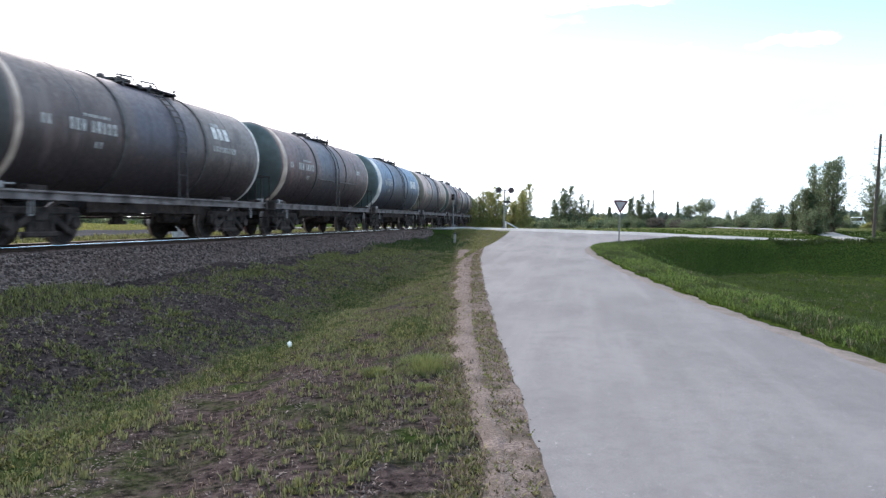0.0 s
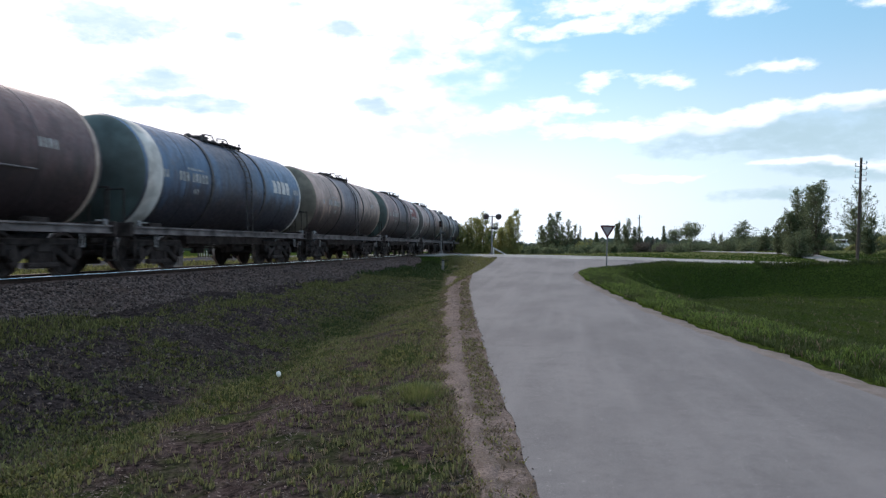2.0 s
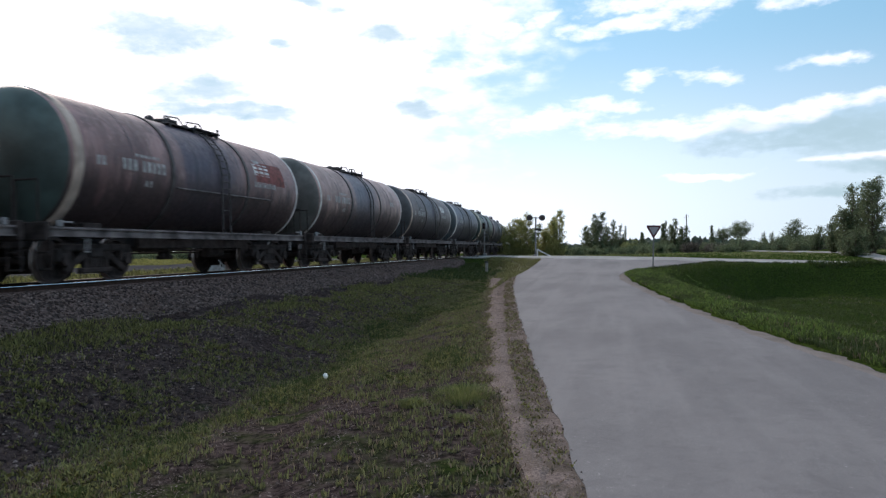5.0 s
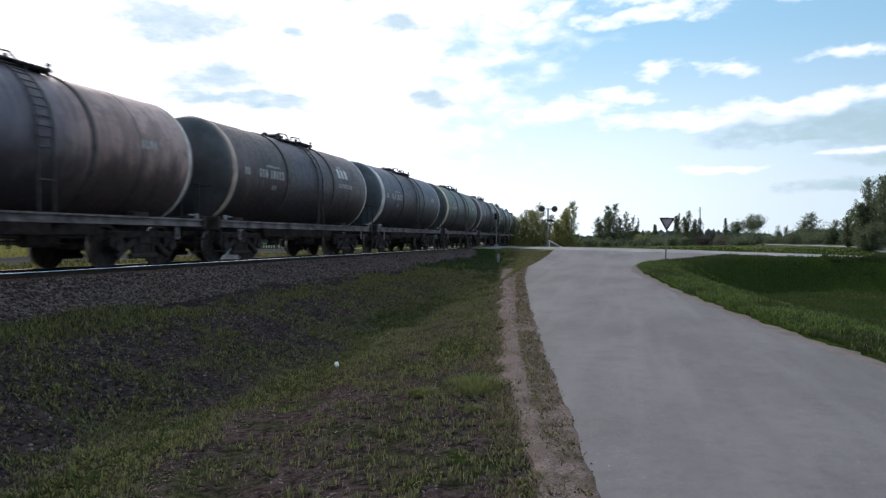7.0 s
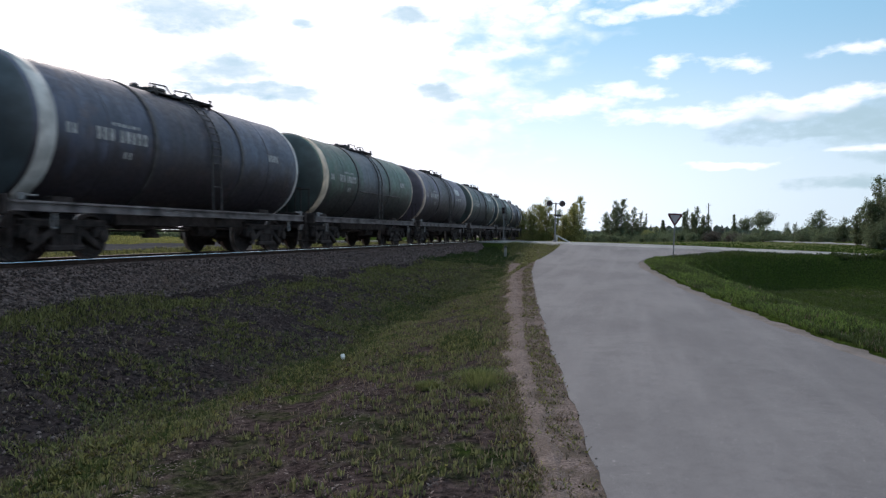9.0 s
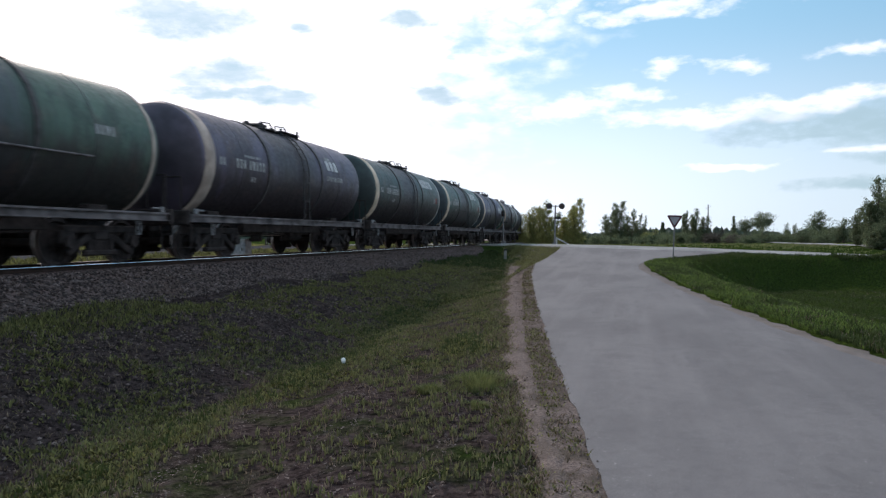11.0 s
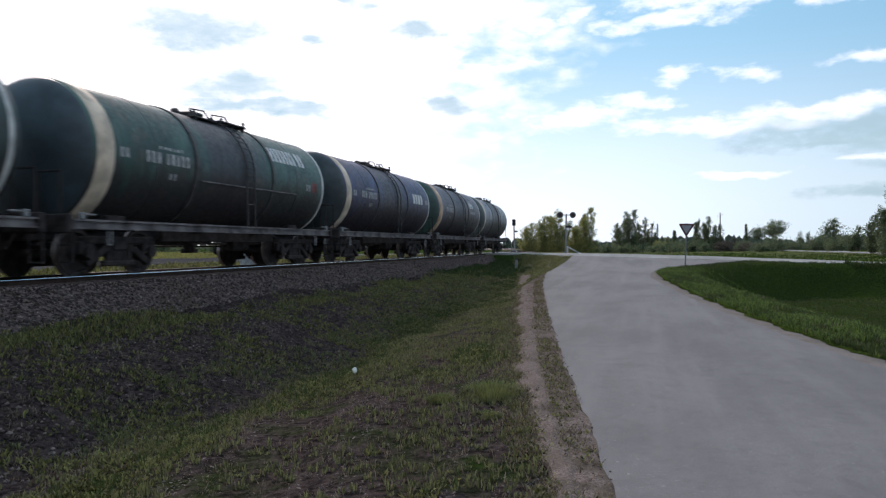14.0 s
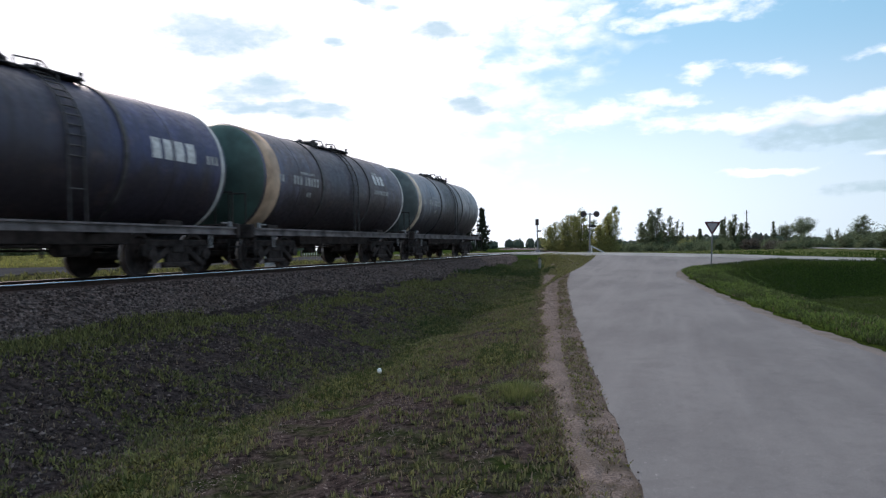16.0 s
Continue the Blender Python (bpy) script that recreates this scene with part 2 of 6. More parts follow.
def dusty_earth(name, lighter, grey=0.0):
    """Trodden sandy earth with darker crumbs and tufts of dead grass."""
    n = Nodes(name, 0.95)
    p = n.world
    fine, mid = n.noise(45, 4, 0.65, at=p), n.noise(2.6, 5, 0.65, at=p)
    c = n.mix(n.ramp(fine, 0.3, 0.7), tuple(v * lighter for v in (0.070, 0.054, 0.049)), tuple(v * lighter for v in (0.190, 0.149, 0.134)))
    c = n.mix(grey, c, (0.150, 0.145, 0.142))
    n.b.inputs["Specular IOR Level"].default_value = 0.0
    c = n.mix(n.ramp(mid, 0.42, 0.60, 0, 0.85 if lighter < 1.2 else 0.45), c, tuple(v * lighter for v in (0.072, 0.058, 0.047)))
    c = n.mix(n.ramp(n.noise(110, 2, at=p), 0.62, 0.7, 0, 0.5), c, (0.27, 0.24, 0.22))
    return n.done(c, n.math("ADD", fine, n.noise(130, 2, at=p)), 0.012, 0.6)


def leaves(name, a, b, through=0.35):
    n = Nodes(name, 0.75)
    n.b.inputs["Specular IOR Level"].default_value = 0.15
    c = n.mix(n.island, a, b)
    n.b.inputs["Subsurface Weight"].default_value = 0.0
    n.put(n.b.inputs["Base Color"], c)
    tr = n.nt.nodes.new("ShaderNodeBsdfTranslucent")
    n.link(c, tr.inputs[0])
    ms = n.nt.nodes.new("ShaderNodeMixShader")
    ms.inputs[0].default_value = through
    n.link(n.b.outputs[0], ms.inputs[1])
    n.link(tr.outputs[0], ms.inputs[2])
    n.link(ms.outputs[0], n.nt.nodes["Material Output"].inputs[0])
    return n.mat


def tank_paint(name, base, spill, worn):
    """Weathered tank wagon paint: oil spilt from the hatch down the middle, streaks, faded patches, darker lower half.
    """
    n = Nodes(name, 0.5)
    x, y, z = n.axes(n.obj)
    streak = n.noise(1.0, 6, 0.68, stretch=(0.8, 2.6, 0.5))
    patch = n.noise(0.55, 5, 0.6)
    fine = n.noise(9, 4, 0.6)
    snap = n.math("FLOOR", n.math("DIVIDE", n.math("ADD", y, 7.0), 1.5))
    dice = n.nt.nodes.new("ShaderNodeTexWhiteNoise")
    dice.noise_dimensions = "2D"
    cv = n.nt.nodes.new("ShaderNodeCombineXYZ")
    n.link(snap, cv.inputs[0])
    n.link(n.rand, cv.inputs[1])
    n.link(cv.outputs[0], dice.inputs["Vector"])
    course = dice.outputs["Value"]
    c = n.mix(n.ramp(n.math("ADD", patch, n.math("MULTIPLY", n.math("SUBTRACT", course, 0.5), 0.28)), 0.36, 0.62, 0, 0.95), base, worn)
    c = n.mix(n.ramp(streak, 0.44, 0.66, 0, 0.55), c, tuple(v * 0.25 for v in base))
    runs = n.noise(1.0, 5, 0.7, stretch=(0.5, 4.0, 0.35))
    c = n.mix(n.ramp(runs, 0.54, 0.70, 0, 0.4), c, tuple(min(1, v * 1.5 + 0.05) for v in worn))
    peel = n.ramp(n.math("ADD", n.noise(0.8, 9, 0.74), n.math("MULTIPLY", n.rand, 0.06)), 0.55, 0.60, 0, 0.55)
    c = n.mix(peel, c, tuple(v * 0.55 for v in base))
    flakes = n.ramp(n.noise(2.6, 8, 0.78), 0.60, 0.64, 0, 0.5)
    c = n.mix(flakes, c, tuple(min(1, v * 1.3 + 0.03) for v in worn))
    away = n.math("ABSOLUTE", n.math("ADD", y, n.math("MULTIPLY", n.math("SUBTRACT", streak, 0.5), 2.4)))
    oil = n.ramp(away, 2.0, 0.7)
    c = n.mix(n.math("MULTIPLY", oil, 0.85), c, spill)
    drips = n.ramp(n.noise(1.0, 7, 0.75, stretch=(0.25, 5.5, 0.22)), 0.54, 0.60, 0, 0.75)
    c = n.mix(n.math("MULTIPLY", drips, n.ramp(away, 3.4, 0.9)), c, tuple(v * 0.5 for v in spill))
    # near-black below a wavy line around mid-height
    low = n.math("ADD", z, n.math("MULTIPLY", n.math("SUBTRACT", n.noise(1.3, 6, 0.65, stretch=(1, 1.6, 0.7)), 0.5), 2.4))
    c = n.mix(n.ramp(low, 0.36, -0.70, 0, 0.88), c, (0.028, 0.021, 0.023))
    c = n.mix(n.ramp(n.noise(1.4, 7, 0.72), 0.52, 0.70, 0, 0.32), c, (0.14, 0.088, 0.068))
    seams = n.noise(0.9, 2, stretch=(0.3, 2.2, 0.3))
    return n.done(c, n.math("ADD", fine, n.math("MULTIPLY", seams, 1.2)), 0.012, 0.45, n.ramp(fine, 0.3, 0.7, 0.38, 0.62))


ASPHALT = asphalt("lane_asphalt", (0.124, 0.116, 0.119), (0.150, 0.141, 0.142))
ASPHALT_MAIN = asphalt("main_asphalt", (0.18, 0.178, 0.175), (0.23, 0.225, 0.22))
DUST = dusty_earth("dusty_earth", 1.12)
GRAVEL_EDGE = dusty_earth("gravel_edge", 1.6, 0.55)
PATH_EARTH = dusty_earth("trodden_earth", 1.21)
TURF = soil_and_grass()
BALLAST = crushed_stone("ballast", (0.030, 0.022, 0.021), (0.135, 0.100, 0.092), 18)
STONE = loose_stone()
RAIL_SIDE = plain("rusty_rail", (0.034, 0.023, 0.019), 0.9)
RAIL_TOP = Nodes("polished_rail", 0.06, 1.0).done((0.90, 0.89, 0.87))
# far railhead: dark colour in place of the sky's reflection
RAIL_DULL = plain("dull_rail", (0.10, 0.085, 0.075), 0.7, 0.3, 0.2)
SLEEPER = plain("concrete_sleeper", (0.24, 0.22, 0.20), 0.9)
IRON = plain("grimy_iron", (0.036, 0.030, 0.029), 0.88, 0.0, 0.4)
STEEL_DARK = plain("dark_painted_steel", (0.05, 0.045, 0.045), 0.6, 0.1, 0.4)
TREAD = plain("wheel_tread", (0.26, 0.23, 0.22), 0.42, 1.0)
SILL_GREY = plain("dusty_sill_grey", (0.130, 0.118, 0.120), 0.9, 0.0, 0.55, 2)
DULL_GREY = plain("dull_grey_paint", (0.17, 0.17, 0.175), 0.65)
FADED_WHITE = plain("faded_white_paint", (0.42, 0.42, 0.41), 0.7)
DARK_ROAD = asphalt("service_asphalt", (0.046, 0.044, 0.046), (0.062, 0.059, 0.060))
DARK_ROAD.node_tree.nodes["Principled BSDF"].inputs["Specular IOR Level"].default_value = 0.0
LETTER_FADED = plain("faded_lettering", (0.27, 0.27, 0.27), 0.75, 0.0, 0.4, 9)
LETTER = plain("white_lettering", (0.48, 0.48, 0.48), 0.7, 0.0, 0.3, 9)
GALVANISED = plain("galvanised_steel", (0.42, 0.43, 0.43), 0.45, 0.8)
BLACK = plain("matt_black", (0.02, 0.02, 0.022), 0.6)
WHITE = plain("white_paint", (0.78, 0.78, 0.76), 0.5, 0.0, 0.08)
# sign border red, dimmed in colour as if backlit
RED = plain("red_paint", (0.075, 0.013, 0.017), 0.6)
WOOD = plain("weathered_wood", (0.07, 0.058, 0.05), 0.9)
BARK = plain("bark", (0.09, 0.07, 0.055), 0.95, 0.0, 0.4, 9)
GLASS = plain("dark_lens", (0.03, 0.012, 0.012), 0.15, 0.0, 0.1)
# darkened in colour so that the hollow's far slope reads as shaded
BLADES = leaves("grass_blades", (0.024, 0.039, 0.013), (0.064, 0.084, 0.028), 0.35)
# lighter copy for the lane's edge, sunlight put into its colour
SUNLIT_GRASS = leaves("sunlit_grass", (0.058, 0.104, 0.020), (0.145, 0.198, 0.050), 0.4)
WEEDS = leaves("weed_leaves", (0.032, 0.035, 0.014), (0.212, 0.210, 0.076), 0.35)
DRY = leaves("dry_blades", (0.06, 0.046, 0.034), (0.23, 0.175, 0.125), 0.25)
FRESH = leaves("fresh_leaves", (0.15, 0.165, 0.055), (0.31, 0.305, 0.12), 0.5)
# distant foliage, paled for haze that is put into the colour
DEEP = leaves("deep_leaves", (0.072, 0.098, 0.055), (0.150, 0.180, 0.100), 0.5)
SPROUT = leaves("sprout_leaves", (0.055, 0.064, 0.028), (0.180, 0.185, 0.085), 0.35)
LITTER = leaves("dead_leaves", (0.030, 0.023, 0.022), (0.165, 0.128, 0.118), 0.1)
# FIELD and SUNNY: far grass coloured lighter, as lit by the sun
FIELD = leaves("field_blades", (0.095, 0.120, 0.040), (0.215, 0.225, 0.100), 0.4)
SUNNY = leaves("sunny_blades", (0.110, 0.115, 0.042), (0.225, 0.212, 0.078), 0.45)
TWIGS = leaves("budding_twigs", (0.070, 0.060, 0.054), (0.120, 0.108, 0.085), 0.35)
TUFT = leaves("tuft_blades", (0.08, 0.098, 0.034), (0.18, 0.190, 0.075), 0.4)
CONIFER = leaves("conifer_needles", (0.016, 0.024, 0.014), (0.035, 0.046, 0.024), 0.1)
FAR_WOOD = leaves("far_wood", (0.045, 0.06, 0.045), (0.065, 0.085, 0.06), 0.1)


# ---- mesh helpers ----
def mesh_object(name, bm, material, parent=None, label="", smooth=False):
    me = bpy.data.meshes.new(name)
    bm.to_mesh(me)
    bm.free()
    return mesh_link(name, me, material, parent, label, smooth)


def mesh_link(name, me, material, parent=None, label="", smooth=False):
    for m in material if isinstance(material, (list, tuple)) else [material]:
        me.materials.append(m)
    if smooth:
        me.polygons.foreach_set("use_smooth", [True] * len(me.polygons))
    ob = new(name, me)
    if parent:
        ob.parent = parent
    if label:
        tagged(ob, label)
    return ob


def part(name, bm, material, parent, label="", smooth=False):
    return mesh_object(name, bm, material, parent, label, smooth)


def from_arrays(name, verts, faces, material):
    """One mesh of many alike pieces. verts (n, 3), faces (m, k)."""
    me = bpy.data.meshes.new(name)
    k = faces.shape[1]
    me.vertices.add(len(verts))
    me.vertices.foreach_set("co", np.asarray(verts, dtype=np.float32).ravel())
    me.loops.add(faces.size)
    me.loops.foreach_set("vertex_index", faces.astype(np.int32).ravel())
    me.polygons.add(len(faces))
    me.polygons.foreach_set("loop_start", np.arange(0, faces.size, k, dtype=np.int32))
    me.update(calc_edges=True)
    me.validate()
    me.shade_flat()
    return mesh_link(name, me, material)


def box(bm, x0, x1, y0, y1, z0, z1, bevel=0.0, m=None):
    r = bmesh.ops.create_cube(bm, size=1.0)
    vs = r["verts"]
    bmesh.ops.scale(bm, vec=(x1 - x0, y1 - y0, z1 - z0), verts=vs)
    bmesh.ops.translate(bm, vec=((x0 + x1) / 2, (y0 + y1) / 2, (z0 + z1) / 2), verts=vs)
    if bevel:
        es = list({e for v in vs for e in v.link_edges})
        g = bmesh.ops.bevel(bm, geom=es, offset=bevel, segments=1, affect="EDGES", profile=0.5)
        vs = list({v for f in g["faces"] for v in f.verts} | {v for v in vs if v.is_valid})
    if m:
        bmesh.ops.transform(bm, matrix=m, verts=vs)
    return vs


def tube(bm, a, b, r, r2=None, seg=8):
    """A rod from a to b."""
    a, b = Vector(a), Vector(b)
    d = b - a
    m = Matrix.Translation((a + b) / 2) @ d.to_track_quat("Z", "Y").to_matrix().to_4x4()
    bmesh.ops.create_cone(bm, cap_ends=True, segments=seg, radius1=r, radius2=r if r2 is None else r2, depth=d.length, matrix=m)


def lathe(bm, profile, seg=48, axis="y", close=False):
    """Turn a profile of (along, radius) about an axis."""
    rings = []
    for a, r in profile:
        ring = []
        for i in range(seg):
            t = 2 * math.pi * i / seg
            c, s = r * math.cos(t), r * math.sin(t)
            ring.append(bm.verts.new((c, a, s) if axis == "y" else (a, c, s) if axis == "x" else (c, s, a)))
        rings.append(ring)
    pairs = list(zip(rings, rings[1:])) + ([(rings[-1], rings[0])] if close else [])
    for p, q in pairs:
        for i in range(seg):
            bm.faces.new((p[i], p[(i + 1) % seg], q[(i + 1) % seg], q[i]))
    if not close:
        bm.faces.new(rings[0])
        bm.faces.new(rings[-1])
    bmesh.ops.recalc_face_normals(bm, faces=bm.faces)


# ---- plan of the place ----
RAIL_Z = 1.122          # top of the rails
TRACK_X = -11.757       # centre line of the track abeam of the camera
BEND_CAP = 0.0018       # tightest bend of the track, 1/m


def bend(s):
    return np.clip(-0.00152 + 8.83e-5 * s, -0.00152, BEND_CAP) * (s > -2)


STEP = 0.25
S_ALL = np.arange(-170.0, 260.0 + STEP, STEP)
_h = np.cumsum(bend(S_ALL)) * STEP
HEADING = 0.00434 - (_h - np.interp(0.0, S_ALL, _h))
_x, _y = np.cumsum(np.sin(HEADING)) * STEP, np.cumsum(np.cos(HEADING)) * STEP
TRACK_XS = TRACK_X + _x - np.interp(0.0, S_ALL, _x)
TRACK_YS = _y - np.interp(0.0, S_ALL, _y)


def on_track(s, lat=0.0):
    """x, y and heading of the track's centre line s metres on, lat metres to its right."""
    h = np.interp(s, S_ALL, HEADING)
    return (np.interp(s, S_ALL, TRACK_XS) + lat * np.cos(h), np.interp(s, S_ALL, TRACK_YS) - lat * np.sin(h), h)


def track_lat(x, y):
    """Distance to the right of the track's centre line."""
    s = np.interp(y, TRACK_YS, S_ALL)
    cx, cy, h = on_track(s)
    return (x - cx) * np.cos(h) - (y - cy) * np.sin(h)


def lane_left(y):
    return np.interp(y, [-60, 0, 4.7, 7.65, 9.4, 15.8, 24.9, 33, 37, 41, 44.5, 47], [2.6, 0.44, -0.16, -0.63, -0.93, -1.89, -3.16, -4.0, -4.3, -4.8, -5.6, -6.6])


def lane_right(y):
    return np.interp(y, [-60, 0, 9.9, 12.7, 15.7, 21.7, 28, 31.5, 33.5, 35, 36.5, 38, 40, 44], [6.6, 4.6, 3.07, 2.59, 2.14, 1.45, 0.85, 0.60, 0.75, 1.1, 1.8, 3.0, 5.0, 6.5])


def lane_z(y):
    return np.interp(y, [-60, 0, 20, 36, 42, 56], [0, 0, 0.2, 0.5, 0.75, 1.1])


MAIN_T = np.array([0, 34, 46, 55, 63, 75, 105, 165, 600.0])
MAIN_X = np.array([-46, -12, -3, 4, 11, 23, 53, 113, 548.0])
MAIN_Y = np.array([73, 57.5, 50, 45.5, 43.6, 43.4, 46, 53, 95.0])
MAIN_Z = np.array([0.95, 1.10, 0.98, 0.78, 0.52, 0.02, -0.08, 0, 0.0])
MAIN_HALF = 3.3


def main_line():
    """The main road's centre line every half metre, its bends eased."""
    t = np.linspace(0, 600, 1201)
    out = []
    for a in (MAIN_X, MAIN_Y, MAIN_Z):
        v = np.interp(t, MAIN_T, a)
        v[4:-4] = np.convolve(v, np.ones(9) / 9, "valid")
        out.append(v)
    return out


MAIN_LINE = main_line()


def main_near(x, y):
    """Distance from the main road's centre line and its height there."""
    px, py, pz = MAIN_LINE
    x, y = np.atleast_1d(x), np.atleast_1d(y)
    best, z = np.full(x.shape, 1e9), np.zeros(x.shape)
    for i in list(range(0, 240)) + list(range(240, 1201, 6)):
        d = (x - px[i]) ** 2 + (y - py[i]) ** 2
        hit = d < best
        best, z = np.where(hit, d, best), np.where(hit, pz[i], z)
    return np.sqrt(best), z


def smooth(v, lo, hi):
    u = np.clip((v - lo) / (hi - lo), 0, 1)
    return u * u * (3 - 2 * u)


def shoulder_wide(y):
    """Width of the trodden earth along the lane."""
    return np.interp(y, [0, 5, 7.5, 12, 17, 25, 36, 43], [0.52, 0.56, 0.68, 0.78, 0.88, 1.05, 1.5, 1.7]) + 0.04 * np.sin(y * 0.9) + 0.03 * np.sin(y * 2.3)


def surface_z(x, y):
    """Height of the lane's surface, which runs up into the main road."""
    d, mz = main_near(x, y)
    w = smooth(d - MAIN_HALF, 4.0, 0.0)
    return lane_z(y) * (1 - w) + mz * w


def ground_z(x, y, under=True):
    """Height of the ground sheet. under: sunk below the roads' surfaces."""
    x, y = np.atleast_1d(np.asarray(x, float)), np.atleast_1d(np.asarray(y, float))
    near = smooth(np.hypot(x, y), 400, 120)
    lat, zl = track_lat(x, y), lane_z(y)
    left, right = lane_left(y) - x, x - lane_right(y)
    ditch = np.interp(y, [-60, 0, 18, 32, 46], [-0.45, -0.40, -0.30, 0.25, 0.85])
    # from the track down the embankment, through the ditch and up the verge to the lane
    bank = np.interp(lat, [-140, -60, -34, -18, -8, -4.5, -3.2, -2.6, 2.6, 3.3, 3.9, 5.6], [0.6, 1.9, 1.5, 1.05, 0.98, 0.90, 0.68, 0.5, 0.5, 0.46, 0.36, 0.05])
    u = smooth(lat, 3.9, 6.9)
    bank = np.where(lat > 3.9, bank * (1 - u) + 0, bank)
    w = np.clip(lat - 6.9, 0, None) / np.maximum(np.clip(lat - 6.9, 0, None) + np.clip(left, 0, None), 0.05)
    verge = ditch + (zl - ditch) * (1 - (1 - w) ** 1.6)
    z_left = np.where(lat < 3.9, bank, 0.36 * (1 - u) + u * verge)
    hollow = zl - 0.04 - smooth(right, 0.9, 5.0) * (1.05 + zl * 1.0)
    far = np.interp(right, [0, 14, 40], [0, 0.0, 0.3])
    z_right = hollow + far
    z = np.where(right > 0, z_right, np.where(left > 0, z_left, zl))
    d, mz = main_near(x, y)
    w = np.where(right > 2.0, smooth(d - MAIN_HALF, 3.0, 0.7), smooth(d - MAIN_HALF, 4.2, 0.7))
    beyond = smooth(y, 47, 75) * (lat > 4)
    z = z * (1 - beyond) + beyond * 0.5
    z = z * (1 - w) + w * (mz - 0.03)
    lip = 0.42 * smooth(x, 9, 20) * smooth(d, 3.4, 4.2) * smooth(d, 6.2, 4.6) * (y < np.interp(x, MAIN_X, MAIN_Y))
    z = (z + lip) * near
    edge = np.maximum(smooth(left, 1.8, 0.2) * (left > 0), smooth(right, 1.2, 0.2) * (right > 0)) * smooth(y, 26, 33) * (y < 48)
    z = z * (1 - edge) + edge * (surface_z(x, y) - 0.03)
    if under:
        z = z - 0.06 * (left > 0) * smooth(left, shoulder_wide(y), shoulder_wide(y) - 0.18) * (y < 43)
        on_lane = (left < 0.05) & (right < 0.05) & (y < 47)
        z = np.where(on_lane, np.minimum(z, surface_z(x, y) * near) - 0.07, z)
        z = np.where(d < MAIN_HALF - 0.1, z - 0.07, z)
    bumps = np.where((left < 1.0) & (right < 0.3) | (d < MAIN_HALF + 0.5), 0.0, 0.025)
    return z + bumps * (np.sin(x * 2.3 + y * 0.9) + np.sin(y * 1.7 - x * 1.1) + np.sin(x * 5.1 + 1.3 * y))

# ---- the large structure: ground, lanes, track ----
def steps(*runs):
    """Grid lines: runs of (from, to, spacing)."""
    v = np.concatenate([np.arange(a, b, d) for a, b, d in runs])
    return np.append(v, runs[-1][1])


def build_ground():
    xs = steps((-3000, -600, 400), (-600, -120, 60), (-120, -36, 6), (-36, -14, 1.0), (-14, 12, 0.25), (12, 40, 0.8), (40, 140, 6), (140, 600, 60), (600, 3000, 400))
    ys = steps((-3000, -600, 400), (-600, -80, 60), (-80, -6, 6), (-6, 2, 0.6), (2, 30, 0.25), (30, 75, 0.5), (75, 140, 5), (140, 600, 60), (600, 3400, 400))
    X, Y = np.meshgrid(xs, ys)
    Z = ground_z(X.ravel(), Y.ravel())
    v = np.column_stack([X.ravel(), Y.ravel(), Z])
    nx, ny = len(xs), len(ys)
    i = (np.arange(ny - 1)[:, None] * nx + np.arange(nx - 1)[None, :]).ravel()
    ob = from_arrays("ground", v, np.column_stack([i, i + 1, i + nx + 1, i + nx]), TURF)
    ob.data.polygons.foreach_set("use_smooth", [True] * len(ob.data.polygons))
    tagged(ob, "grassy ground with a trackside ditch, bare earth and spring turf", "ground", kind="structure")


def strip(name, left, right, lift, material, thick=0.08, across=6, height=None):
    """A road surface between two edges, with thickness. left, right: arrays (n, 3)."""
    n = len(left)
    f = np.linspace(0, 1, across + 1)
    top = left[:, None, :] * (1 - f)[None, :, None] + right[:, None, :] * f[None, :, None]
    top[:, :, 2] += lift + 0.02 * (1 - (2 * f - 1) ** 2)[None, :]
    if height is not None:
        flat = height(top[:, :, 0].ravel(), top[:, :, 1].ravel()).reshape(top.shape[:2])
        k = smooth(top[:, :, 1], 34, 39)
        top[:, :, 2] = top[:, :, 2] * (1 - k) + (flat + lift) * k
    low_l, low_r = left.copy(), right.copy()
    low_l[:, 2] += lift - thick
    low_r[:, 2] += lift - thick
    grid = np.concatenate([low_l[:, None], top, low_r[:, None]], axis=1)
    w = across + 3
    i = (np.arange(n - 1)[:, None] * w + np.arange(w - 1)[None, :]).ravel()
    ob = from_arrays(name, grid.reshape(-1, 3), np.column_stack([i, i + 1, i + w + 1, i + w]), material)
    return ob


def ragged(y, seed, amount):
    return amount * (np.sin(y * 3.1 + seed) * 0.5 + np.sin(y * 7.7 + seed * 2) * 0.3 + np.sin(y * 17.3 + seed) * 0.2)


